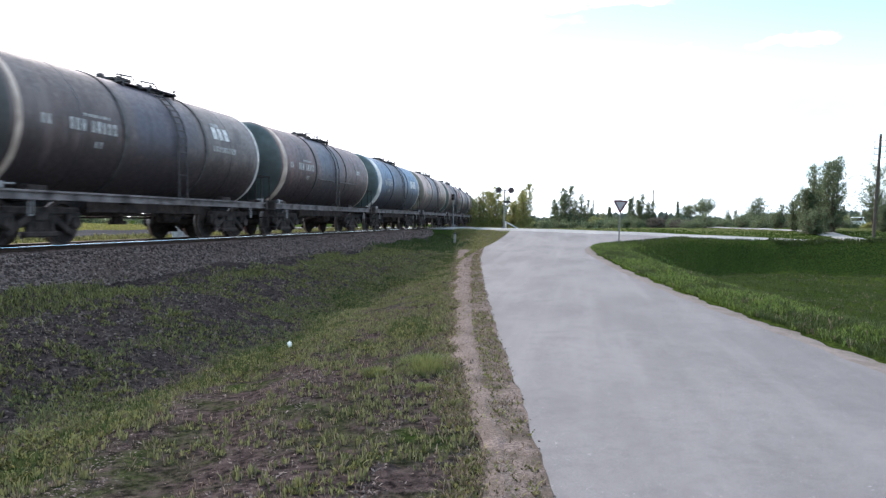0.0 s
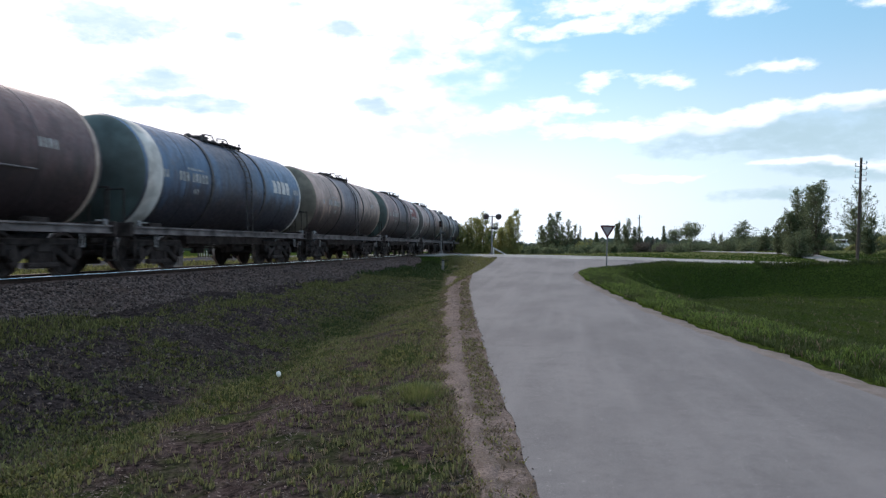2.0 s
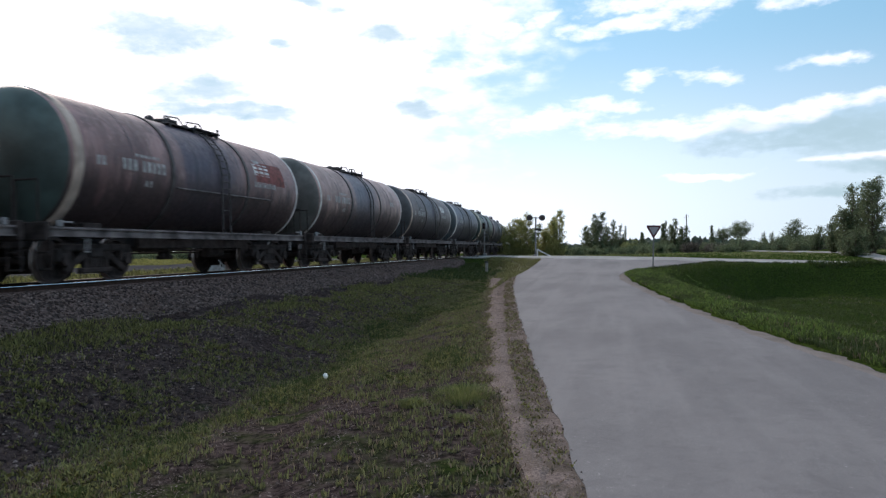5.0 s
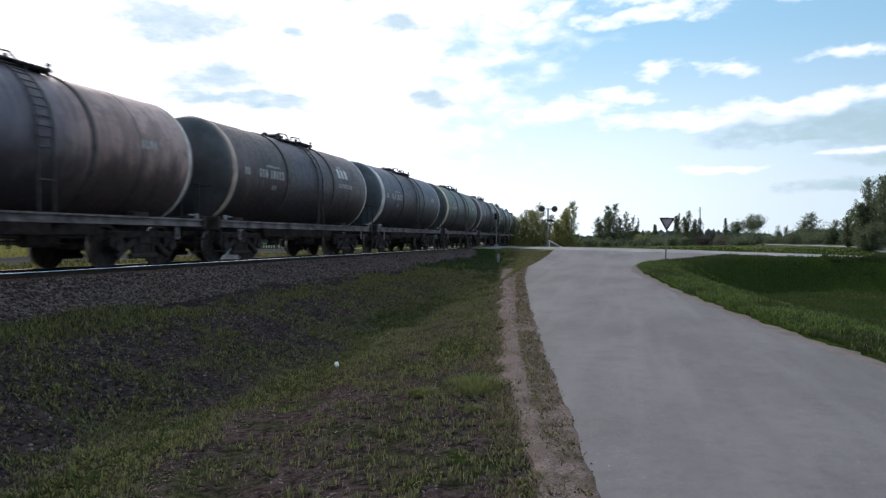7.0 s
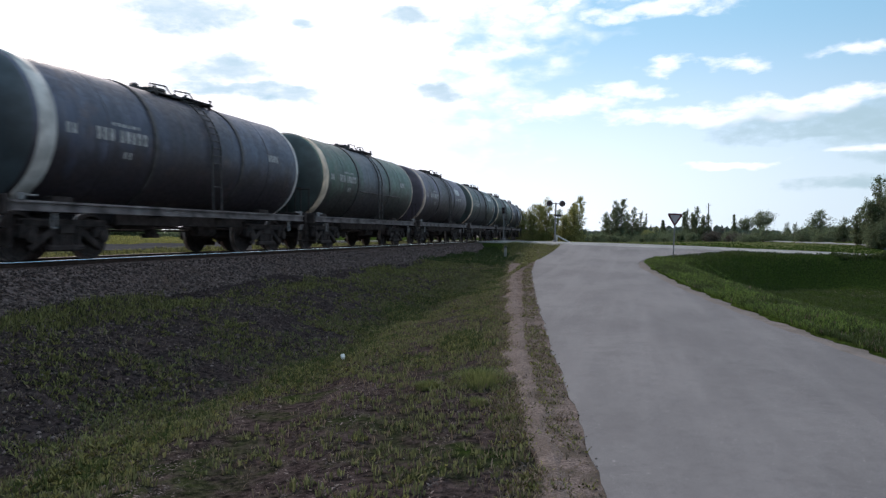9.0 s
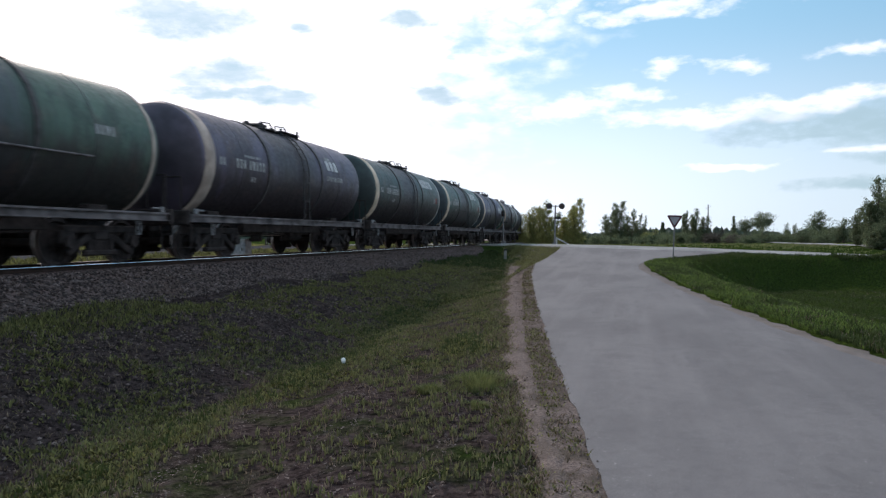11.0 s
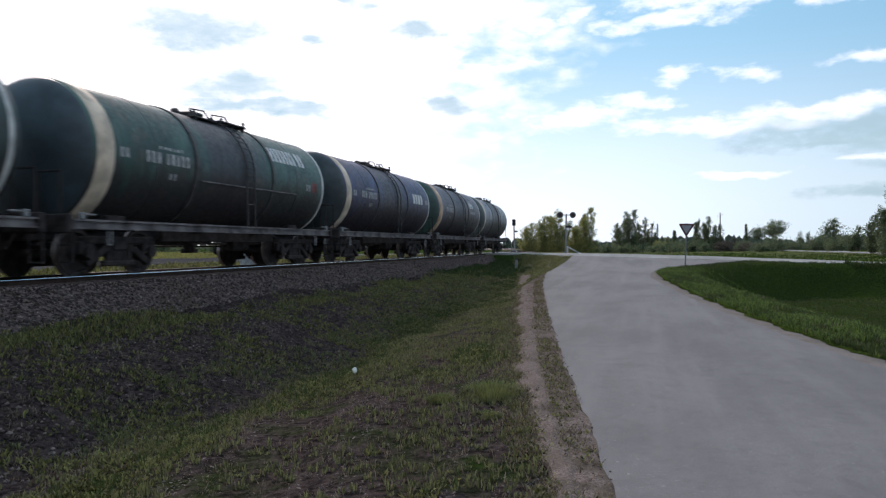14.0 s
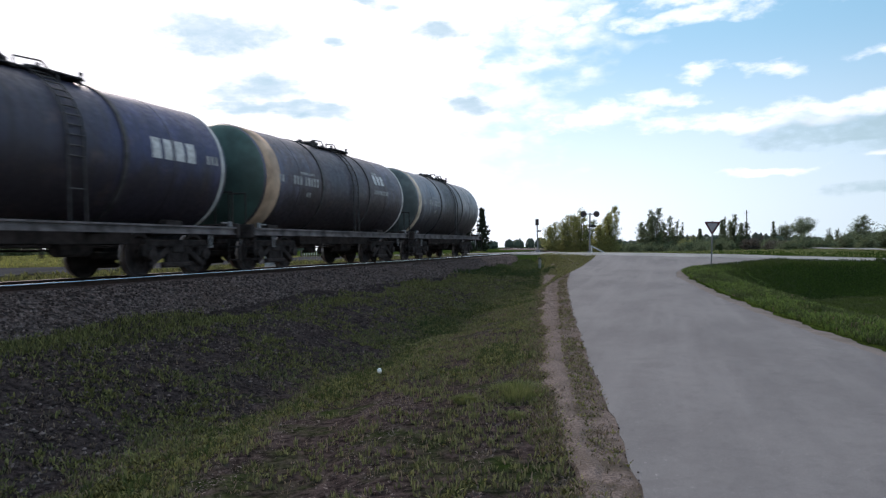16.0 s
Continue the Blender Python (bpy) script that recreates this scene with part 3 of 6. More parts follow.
def build_roads():
    y = steps((-60, 0, 2.0), (0, 47, 0.2))
    sand = 0.33 * smooth(y, 33, 28)
    lx, rx = lane_left(y) + ragged(y, 1.0, 0.03), lane_right(y) - sand + ragged(y, 4.0, 0.03)
    l, r = np.column_stack([lx, y, surface_z(lx, y)]), np.column_stack([rx, y, surface_z(rx, y)])
    tagged(strip("lane", l, r, 0.0, ASPHALT, 0.08, 24, surface_z), "narrow worn grey asphalt lane curving towards the crossing", "road", kind="structure")
    pick = np.r_[0:240, 240:1201:20]
    px, py, pz = (a[pick] for a in MAIN_LINE)
    dx, dy = np.gradient(px), np.gradient(py)
    n = np.hypot(dx, dy)
    nx, ny = -dy / n, dx / n
    l = np.column_stack([px + nx * MAIN_HALF, py + ny * MAIN_HALF, pz])
    r = np.column_stack([px - nx * MAIN_HALF, py - ny * MAIN_HALF, pz])
    tagged(strip("main_road", l, r, 0.008, ASPHALT_MAIN), "pale asphalt main road crossing the railway", "road", kind="structure")
    # bare foot-worn earth along the lane's edge
    y = steps((-20, 0, 1.0), (0, 43, 0.2))
    e = lane_left(y) + ragged(y, 1.0, 0.03) + 0.06
    wide = shoulder_wide(y)
    l = np.column_stack([e - wide + 0.04 + ragged(y * 2.3, 2.5, 0.04), y, ground_z(e - wide, y, False)])
    r = np.column_stack([e, y, lane_z(y)])
    tagged(strip("lane_shoulder", l, r, -0.014, DUST, 0.1, 4), "bare dusty earth shoulder beside the lane", "shoulder", kind="structure")
    # narrow footpath trodden pale along the outer half of the shoulder
    y = steps((-20, 0, 1.0), (0, 41, 0.15))
    e = lane_left(y) + ragged(y, 1.0, 0.03) + 0.06
    wide = shoulder_wide(y)
    outer, inner = 0.90 + ragged(y * 1.7, 3.5, 0.06), 0.54 + ragged(y * 2.1, 8.0, 0.10)
    edge = np.column_stack([e - wide, y, ground_z(e - wide, y, False)]), np.column_stack([e, y, lane_z(y)])
    l, r = (edge[0] * f[:, None] + edge[1] * (1 - f)[:, None] for f in (outer, inner))
    tagged(strip("footpath", l, r, 0.004, PATH_EARTH, 0.03, 3), "narrow trodden footpath of pale bare earth", "path", kind="structure")
    y = steps((-20, 0, 1.0), (0, 34, 0.2))
    e = lane_right(y) - 0.33 * smooth(y, 33, 28) + ragged(y, 4.0, 0.03) - 0.06
    l = np.column_stack([e, y, lane_z(y)])
    r = np.column_stack([e + 0.46 + ragged(y, 6.5, 0.12), y, ground_z(e + 0.46, y, False)])
    tagged(strip("far_shoulder", l, r, -0.014, GRAVEL_EDGE, 0.1, 3), "thin dusty gravel edge of the lane beside grass", "shoulder", kind="structure")
    # farm track that leaves the main road, parallel to the railway
    y = steps((56, 200, 2.0))
    x = np.interp(y, [50, 60, 100, 200], [24, 22.5, 20.5, 16])
    z = ground_z(x, y, False) + 0.03
    l, r = np.column_stack([x - 0.9, y, z]), np.column_stack([x + 0.9, y, z])
    tagged(strip("farm_track", l, r, 0.05, ASPHALT_MAIN, 0.12, 3), "pale grey farm track through the meadow", "path", kind="structure")
    y = steps((-60, 56, 2.0))
    x, yy, _ = on_track(y, -12.2)
    l, r = (np.column_stack([x + a, yy, ground_z(x + a, yy, False) + 0.05]) for a in (-4.6, 4.6))
    tagged(strip("service_road", l, r, 0.02, DARK_ROAD, 0.1, 3), "wide grey service road beyond the railway", "road", kind="structure")


def along_track(name, profile, s, material, label="", category="", kind="structure"):
    """Sweep a cross-section of (lateral, height) along the track."""
    x, y, h = on_track(s)
    pts = np.array(profile)
    P = np.stack([x[:, None] + pts[None, :, 0] * np.cos(h)[:, None], y[:, None] - pts[None, :, 0] * np.sin(h)[:, None], np.broadcast_to(pts[None, :, 1], (len(s), len(pts)))], axis=2)
    w = len(pts)
    i = (np.arange(len(s) - 1)[:, None] * w + np.arange(w - 1)[None, :]).ravel()
    ob = from_arrays(name, P.reshape(-1, 3), np.column_stack([i, i + 1, i + w + 1, i + w]), material)
    if label:
        tagged(ob, label, category, kind=kind)
    return ob


def build_track():
    s = steps((-160, -4, 4.0), (-4, 120, 0.5), (120, 250, 4.0))
    along_track("ballast_bed", [(-3.0, 0.40), (-1.75, 0.95), (-1.5, 0.985), (-0.9, 1.02), (0, 0.98), (0.9, 1.02), (1.5, 0.985), (1.75, 0.95), (2.5, 0.58), (3.0, 0.44)], s, BALLAST,
                "grey-brown crushed stone ballast bed under the track", "ballast")
    track = tagged(new("railway_track"), "single railway track with steel rails on concrete sleepers", "railway track", kind="structure")
    for side in (-0.76, 0.76):
        z = RAIL_Z
        prof = [(-0.075, z - 0.18), (-0.075, z - 0.165), (-0.012, z - 0.14), (-0.012, z - 0.045), (-0.034, z - 0.035), (-0.035, z - 0.014)]
        body = prof + [(-a, b) for a, b in reversed(prof)]
        rail = along_track("rail", [(side + a, b) for a, b in body], s, RAIL_SIDE)
        crown = [(-0.0375, -0.013), (-0.036, -0.006), (-0.031, -0.0028), (-0.021, -0.001), (-0.008, 0.0)]
        crown = crown + [(-a, b) for a, b in reversed(crown)]
        # the far head is coloured dull so that only the near one shines
        top = along_track("railhead", [(side + a, z + b) for a, b in crown], s, RAIL_TOP if side > 0 else RAIL_DULL)
        rail.parent, top.parent = track, rail
        tagged(rail, "rusty steel rail")
        tagged(top, "polished bright railhead" if side > 0 else "railhead coloured dull to show no glint")
    bm = bmesh.new()
    box(bm, -1.35, 1.35, -0.13, 0.13, -0.18, 0.0, 0.02)
    me = bpy.data.meshes.new("sleeper")
    bm.to_mesh(me)
    bm.free()
    me.materials.append(SLEEPER)
    for i in range(170):
        x, y, h = on_track(4.0 + i * 0.6)
        ob = new("sleeper", me)
        ob.parent = track
        ob.matrix_basis = pose(x, y, RAIL_Z - 0.165, 0, 0, -math.degrees(h))
    # level crossing deck of rubber panels between and beside the rails
    deck = tagged(new("crossing_deck"), "dark rubber level crossing panels between the rails", "level crossing", kind="structure")
    bm = bmesh.new()
    box(bm, -0.62, 0.62, -0.58, 0.58, -0.10, 0.0, 0.015)
    me = bpy.data.meshes.new("panel")
    bm.to_mesh(me)
    bm.free()
    me.materials.append(STEEL_DARK)
    for i in range(6):
        for lat in (0.0, -1.48, 1.48):
            x, y, h = on_track(55.0 + i * 1.2, lat)
            ob = new("panel", me)
            ob.parent = deck
            ob.matrix_basis = pose(x, y, RAIL_Z - 0.004, 0, 0, -math.degrees(h))


build_ground()
build_roads()
build_track()

# ---- the train of tank wagons ----
WAGON_LONG = 12.02
TANK_R, TANK_Z, TANK_HALF = 1.5, 2.50, 5.1      # radius, axis above the rails, half length of the straight shell
TANK_NEAR = 4.96                                 # the same at the other end
WHEEL_R = 0.475
SPEED = 9.43


def tail_place(t):
    """Where the last wagon's middle stands along the track at t seconds."""
    drift = np.interp(t, [0, 0.5, 1.5, 2.5, 4.2, 6.5, 9, 11.5, 12.5, 14, 16], [0.40, 0.15, 0.0, -0.18, -0.19, 0.0, 0.06, 0.02, 0.12, 0.22, 0.25])
    return 52.7 + SPEED * (14.0 - t) + float(drift)


CACHE = {}


def shared(name, build, material, parent, m=None, label="", smooth=False):
    """A part on a mesh that all wagons share."""
    if name not in CACHE or CACHE[name][1] is not build:
        bm = bmesh.new()
        build(bm)
        me = bpy.data.meshes.new(name)
        bm.to_mesh(me)
        bm.free()
        me.materials.append(material)
        if smooth:
            me.polygons.foreach_set("use_smooth", [True] * len(me.polygons))
        CACHE[name] = (me, build)
    ob = new(name, CACHE[name][0])
    ob.parent = parent
    if m is not None:
        ob.matrix_basis = m
    if label:
        tagged(ob, label)
    return ob


def shell_profile(r):
    """Straight shell with dished ends; the end towards the camera is set back a little and rounder."""
    angles = (0.2, 0.4, 0.6, 0.8, 0.98, 1.14, 1.28, 1.40, 1.48)
    far = [(TANK_HALF - 0.02, r)] + [(TANK_HALF + 0.52 * math.sin(a), r * math.cos(a) ** 0.58) for a in angles]
    near = [(TANK_NEAR - 0.02, r)] + [(TANK_NEAR + 0.60 * math.sin(a), r * math.cos(a) ** 0.74) for a in angles]
    mid = [(y, r) for y in (-3.9, -2.6, -1.3, 0.0, 1.3, 2.6, 3.9)]
    return [(-a, b) for a, b in reversed(near)] + mid + far


def curved_patch(bm, y0, y1, z0, z1, r, n=5):
    """A patch on the shell's side towards +x, between heights z0 and z1 above the tank's axis."""
    a0, a1 = math.asin(z0 / TANK_R), math.asin(z1 / TANK_R)
    rows = []
    for i in range(n + 1):
        a = a0 + (a1 - a0) * i / n
        rows.append([bm.verts.new((r * math.cos(a), y, r * math.sin(a))) for y in (y0, y1)])
    for p, q in zip(rows, rows[1:]):
        bm.faces.new((p[0], p[1], q[1], q[0]))


def ring(bm, y0, y1, r, thick=0.012):
    lathe(bm, [(y0, r - 0.03), (y0, r + thick), (y1, r + thick), (y1, r - 0.03)], 56, "y", close=True)


def b_side_sill(bm):
    box(bm, 1.36, 1.42, -5.75, 5.75, 0.92, 1.10, 0.01)
    box(bm, 1.40, 1.47, -5.75, 5.75, 1.07, 1.11)
    box(bm, 1.40, 1.47, -5.75, 5.75, 0.92, 0.95)


def b_center_sill(bm):
    box(bm, -0.30, 0.30, -5.6, 5.6, 0.72, 1.06, 0.02)


def b_crossbeam(bm):
    box(bm, -1.36, 1.36, -0.11, 0.11, 0.90, 1.08, 0.01)


def b_brake_beam(bm):
    """Brake cylinder, rods and hangers between the bogies."""
    for s in (-1, 1):
        box(bm, s * 1.02 - 0.05, s * 1.02 + 0.05, -2.5, 2.5, 0.70, 0.94, 0.01)
        for y in (-2.3, -1.1, 0.2, 1.4, 2.3):
            box(bm, s * 1.02 - 0.03, s * 1.02 + 0.03, y - 0.04, y + 0.04, 0.90, 1.06)
    tube(bm, (0.55, -2.9, 0.66), (0.55, 2.9, 0.66), 0.03, seg=8)
    tube(bm, (-0.4, -2.9, 0.60), (-0.4, 2.9, 0.60), 0.025, seg=8)
    tube(bm, (0.62, 0.9, 0.62), (0.62, 1.7, 0.62), 0.16, seg=14)
    for y in (-0.6, 0.7):
        box(bm, 0.5, 0.56, y - 0.03, y + 0.03, 0.44, 0.80, 0.01)


def b_saddle(bm):
    box(bm, -1.0, 1.0, -0.28, 0.28, 1.04, 1.24, 0.02)
    for s in (-1, 1):
        box(bm, s * 0.72 - 0.12, s * 0.72 + 0.12, -0.26, 0.26, 1.20, 1.34, 0.02)


def b_strap(bm):
    ring(bm, -0.06, 0.06, TANK_R, 0.028)


def b_seam(bm):
    ring(bm, -0.012, 0.012, TANK_R, 0.006)


def b_dome(bm):
    lathe(bm, [(TANK_R - 0.1, 0.34), (TANK_R + 0.06, 0.34), (TANK_R + 0.07, 0.40), (TANK_R + 0.12, 0.40), (TANK_R + 0.17, 0.22)], 24, "z")
    for y in (-0.75, 0.8):
        lathe_at = bmesh.new()
        lathe(lathe_at, [(TANK_R - 0.1, 0.11), (TANK_R + 0.10, 0.11), (TANK_R + 0.14, 0.05)], 12, "z")
        bmesh.ops.translate(lathe_at, vec=(0.15, y, 0), verts=lathe_at.verts)
        tmp = bpy.data.meshes.new("t")
        lathe_at.to_mesh(tmp)
        lathe_at.free()
        bm.from_mesh(tmp)
        bpy.data.meshes.remove(tmp)


def b_deck(bm):
    """Raised walkway of two gratings beside the hatch."""
    box(bm, 0.32, 0.80, 0.30, 1.55, TANK_R - 0.065, TANK_R - 0.035, 0.008)
    box(bm, 0.32, 0.74, -0.80, 0.26, TANK_R - 0.11, TANK_R - 0.08, 0.008)
    for y in (0.32, 0.74, 1.14, 1.53):
        box(bm, 0.30, 0.82, y - 0.02, y + 0.02, TANK_R - 0.10, TANK_R - 0.066)


def b_deck_bracket(bm):
    box(bm, 0.70, 0.76, -0.02, 0.02, TANK_R - 0.26, TANK_R - 0.06)


def b_guard(bm):
    """A thin bent hand rail that slopes down at one end."""
    z0, z1 = TANK_R - 0.15, TANK_R + 0.09
    tube(bm, (0, -0.42, z0), (0, -0.40, z1 - 0.04), 0.022, seg=6)
    tube(bm, (0, -0.41, z1 - 0.04), (0, 0.20, z1), 0.019, seg=6)
    tube(bm, (0, 0.19, z1), (0, 0.42, z0 + 0.06), 0.019, seg=6)


def b_post(bm):
    tube(bm, (0, 0, TANK_R - 0.04), (0, 0, TANK_R + 0.17), 0.028, seg=8)
    tube(bm, (0, 0, TANK_R + 0.15), (0, 0, TANK_R + 0.20), 0.045, seg=8)


def ladder_line():
    pts = []
    for a in (62, 48, 34, 20, 6, -8):
        r = TANK_R + 0.06
        pts.append((r * math.cos(radians(a)), r * math.sin(radians(a))))
    pts.append((1.56, -1.4))
    return pts


def b_stringer(bm):
    """One side of the arched ladder, bent along the shell."""
    rings = []
    for x, z in ladder_line():
        rings.append([bm.verts.new((x + dx, dy, z)) for dx, dy in ((0.02, 0.012), (0.02, -0.012), (-0.02, -0.012), (-0.02, 0.012))])
    for p, q in zip(rings, rings[1:]):
        for k in range(4):
            bm.faces.new((p[k], p[(k + 1) % 4], q[(k + 1) % 4], q[k]))
    bm.faces.new(rings[0])
    bm.faces.new(rings[-1])
    bmesh.ops.recalc_face_normals(bm, faces=bm.faces)


def b_rung(bm):
    tube(bm, (0, -0.19, 0), (0, 0.19, 0), 0.016, seg=6)


def ladder(barrel, y):
    line = ladder_line()
    side = shared("ladder", b_stringer, STEEL_DARK, barrel, pose(0, y - 0.19, 0))
    shared("ladder_side", b_stringer, STEEL_DARK, side, pose(0, 0.38, 0))
    for p, q in zip(line, line[1:]):
        for k in (0.0, 0.5):
            shared("rung", b_rung, STEEL_DARK, side, pose(p[0] + (q[0] - p[0]) * k, 0.19, p[1] + (q[1] - p[1]) * k))


def b_valve(bm):
    tube(bm, (0, 0, 1.02), (0, 0, 0.52), 0.16, seg=14)
    tube(bm, (0, 0, 0.52), (0, 0, 0.42), 0.22, seg=14)
    tube(bm, (0.1, -0.5, 0.72), (0.1, 0.5, 0.72), 0.05)


def b_reservoir(bm):
    tube(bm, (0.75, -0.5, 0.78), (0.75, 0.5, 0.78), 0.17, seg=16)
    box(bm, 0.66, 0.84, -0.3, -0.24, 0.85, 1.08)
    box(bm, 0.66, 0.84, 0.24, 0.3, 0.85, 1.08)


def b_coupler(bm):
    box(bm, -0.13, 0.13, 5.7, 5.98, 0.90, 1.16, 0.03)
    box(bm, -0.22, 0.22, 5.96, 6.16, 0.88, 1.20, 0.05)
    box(bm, 0.10, 0.22, 6.12, 6.26, 0.92, 1.14, 0.03)
    tube(bm, (0.35, 5.75, 0.95), (0.30, 6.0, 0.55), 0.03)


def b_end_beam(bm):
    box(bm, -1.5, 1.5, 5.62, 5.76, 0.84, 1.20, 0.02)
    for s in (-1, 1):
        tube(bm, (s * 1.3, 5.72, 1.2), (s * 1.3, 5.72, 2.0), 0.02, seg=6)
        tube(bm, (s * 0.8, 5.72, 1.2), (s * 0.8, 5.72, 2.0), 0.02, seg=6)
        tube(bm, (s * 1.3, 5.72, 2.0), (s * 0.8, 5.72, 2.0), 0.02, seg=6)
    for z in (0.30, 0.62):
        tube(bm, (1.22, 5.66, z), (1.52, 5.66, z), 0.018, seg=6)
    tube(bm, (1.22, 5.66, 0.28), (1.22, 5.66, 0.9), 0.02, seg=6)
    tube(bm, (1.52, 5.66, 0.28), (1.52, 5.66, 0.9), 0.02, seg=6)


def b_brake_handle(bm):
    """Two short upright bars of a hand brake's stirrup under the sill."""
    for y in (4.55, 4.66):
        tube(bm, (1.44, y, 0.62), (1.44, y, 0.90), 0.016, seg=6)
    tube(bm, (1.44, 4.54, 0.62), (1.44, 4.67, 0.62), 0.016, seg=6)


def b_lamp_bracket(bm):
    box(bm, 1.42, 1.50, 5.30, 5.42, 1.10, 1.24, 0.015)
    tube(bm, (1.46, 5.30, 1.20), (1.46, 5.02, 1.20), 0.02, seg=6)


def b_side_frame(bm):
    """Cast side frame of a three-piece bogie."""
    for s in (-1, 1):
        box(bm, -0.08, 0.08, s * 0.925 - 0.20, s * 0.925 + 0.20, 0.42, 0.70, 0.03)       # axle box jaw
        box(bm, -0.07, 0.07, -0.62, 0.62, -0.07, 0.07, 0.02, pose(0, s * 0.58, 0.44, s * -32, 0, 0) @ Matrix.Diagonal((1, 0.62, 1, 1)))
        box(bm, -0.07, 0.07, s * 0.30 - 0.06, s * 0.30 + 0.06, 0.26, 0.72, 0.02)
    box(bm, -0.09, 0.09, -1.05, 1.05, 0.64, 0.80, 0.03)
    box(bm, -0.09, 0.09, -0.45, 0.45, 0.18, 0.30, 0.03)
    for y in (-0.14, 0.0, 0.14):
        tube(bm, (0, y, 0.30), (0, y, 0.52), 0.075, seg=10)


def b_bolster(bm):
    box(bm, -1.12, 1.12, -0.20, 0.20, 0.50, 0.72, 0.03)
    tube(bm, (-0.9, -0.62, 0.42), (0.9, -0.62, 0.42), 0.05)
    tube(bm, (-0.9, 0.62, 0.42), (0.9, 0.62, 0.42), 0.05)
    for s in (-0.79, 0.79):
        for y in (-0.45, 0.45):
            box(bm, s - 0.05, s + 0.05, y - 0.05, y + 0.05, 0.28, 0.62, 0.01)


def wheel_profile(s):
    r = WHEEL_R
    p = [(0.60, 0.10), (0.64, 0.16), (0.66, r - 0.10), (0.68, r - 0.06), (0.68, r + 0.024), (0.712, r + 0.024), (0.722, r), (0.82, r - 0.006), (0.82, r - 0.07), (0.76, r - 0.10), (0.74, 0.18), (0.80, 0.14), (0.80, 0.08)]
    return [(s * a, b) for a, b in p]


def b_wheel(bm):
    lathe(bm, wheel_profile(1), 32, "x")


def b_wheel_back(bm):
    lathe(bm, wheel_profile(-1), 32, "x")


def b_axle(bm):
    tube(bm, (-1.08, 0, 0), (1.08, 0, 0), 0.085, seg=14)


WHEELSETS, WAGONS = [], []


def bogie(wagon, y):
    b = new("bogie")
    b.parent = wagon
    b.matrix_basis = pose(0, y, 0)
    shared("bolster", b_bolster, IRON, b)
    for s in (-1, 1):
        shared("side_frame", b_side_frame, IRON, b, pose(s * 1.02, 0, 0))
    for a in (-0.925, 0.925):
        axle = shared("wheelset", b_axle, IRON, b, pose(0, a, WHEEL_R), smooth=True)
        axle_at = pose(0, a, WHEEL_R)
        WHEELSETS.append((axle, axle_at))
    return b


def wheels_on(axle):
    """The two wheels are one piece with their axle."""
    bm = bmesh.new()
    b_axle(bm)
    b_wheel(bm)
    b_wheel_back(bm)
    for s in (-1, 1):
        tube(bm, (s * 1.08, 0, 0), (s * 1.17, 0, 0), 0.13, seg=10)
    me = bpy.data.meshes.new("wheelset")
    for f in bm.faces:
        mid = f.calc_center_median()
        if 0.7 < abs(mid.x) < 0.82 and math.hypot(mid.y, mid.z) > WHEEL_R - 0.02:
            f.material_index = 1
    bm.to_mesh(me)
    bm.free()
    me.materials.append(IRON)
    me.materials.append(TREAD)
    return me


def lettering(barrel, rows):
    """Painted marks as plain bars: each row is (first y, height above axis, bar height, widths of the bars)."""
    for y, z, h, widths in rows:
        for w in widths:
            if w > 0:
                bm = bmesh.new()
                curved_patch(bm, y, y + w, z, z + h, TANK_R + 0.006, 3)
                part("painted_mark", bm, LETTER if h > 0.3 else LETTER_FADED, barrel)
            y += abs(w) + (0.06 if abs(w) < 0.2 else 0.10)


DIGITS = (0.12, 0.12, 0.12, -0.06, 0.12, 0.12, 0.12, 0.12, 0.12)
NAME = (0.28, 0.26, 0.30, 0.28)
NAME_LONG = (0.16, 0.16, 0.16, 0.16, 0.16, 0.16, 0.16, -0.05, 0.16, 0.16)
SMALL = (0.10, 0.08, 0.10, 0.08, 0.10, 0.08)

CREAM, CREAM_DIRTY = (0.58, 0.47, 0.36), (0.40, 0.32, 0.27)
PALE = (0.50, 0.49, 0.47)
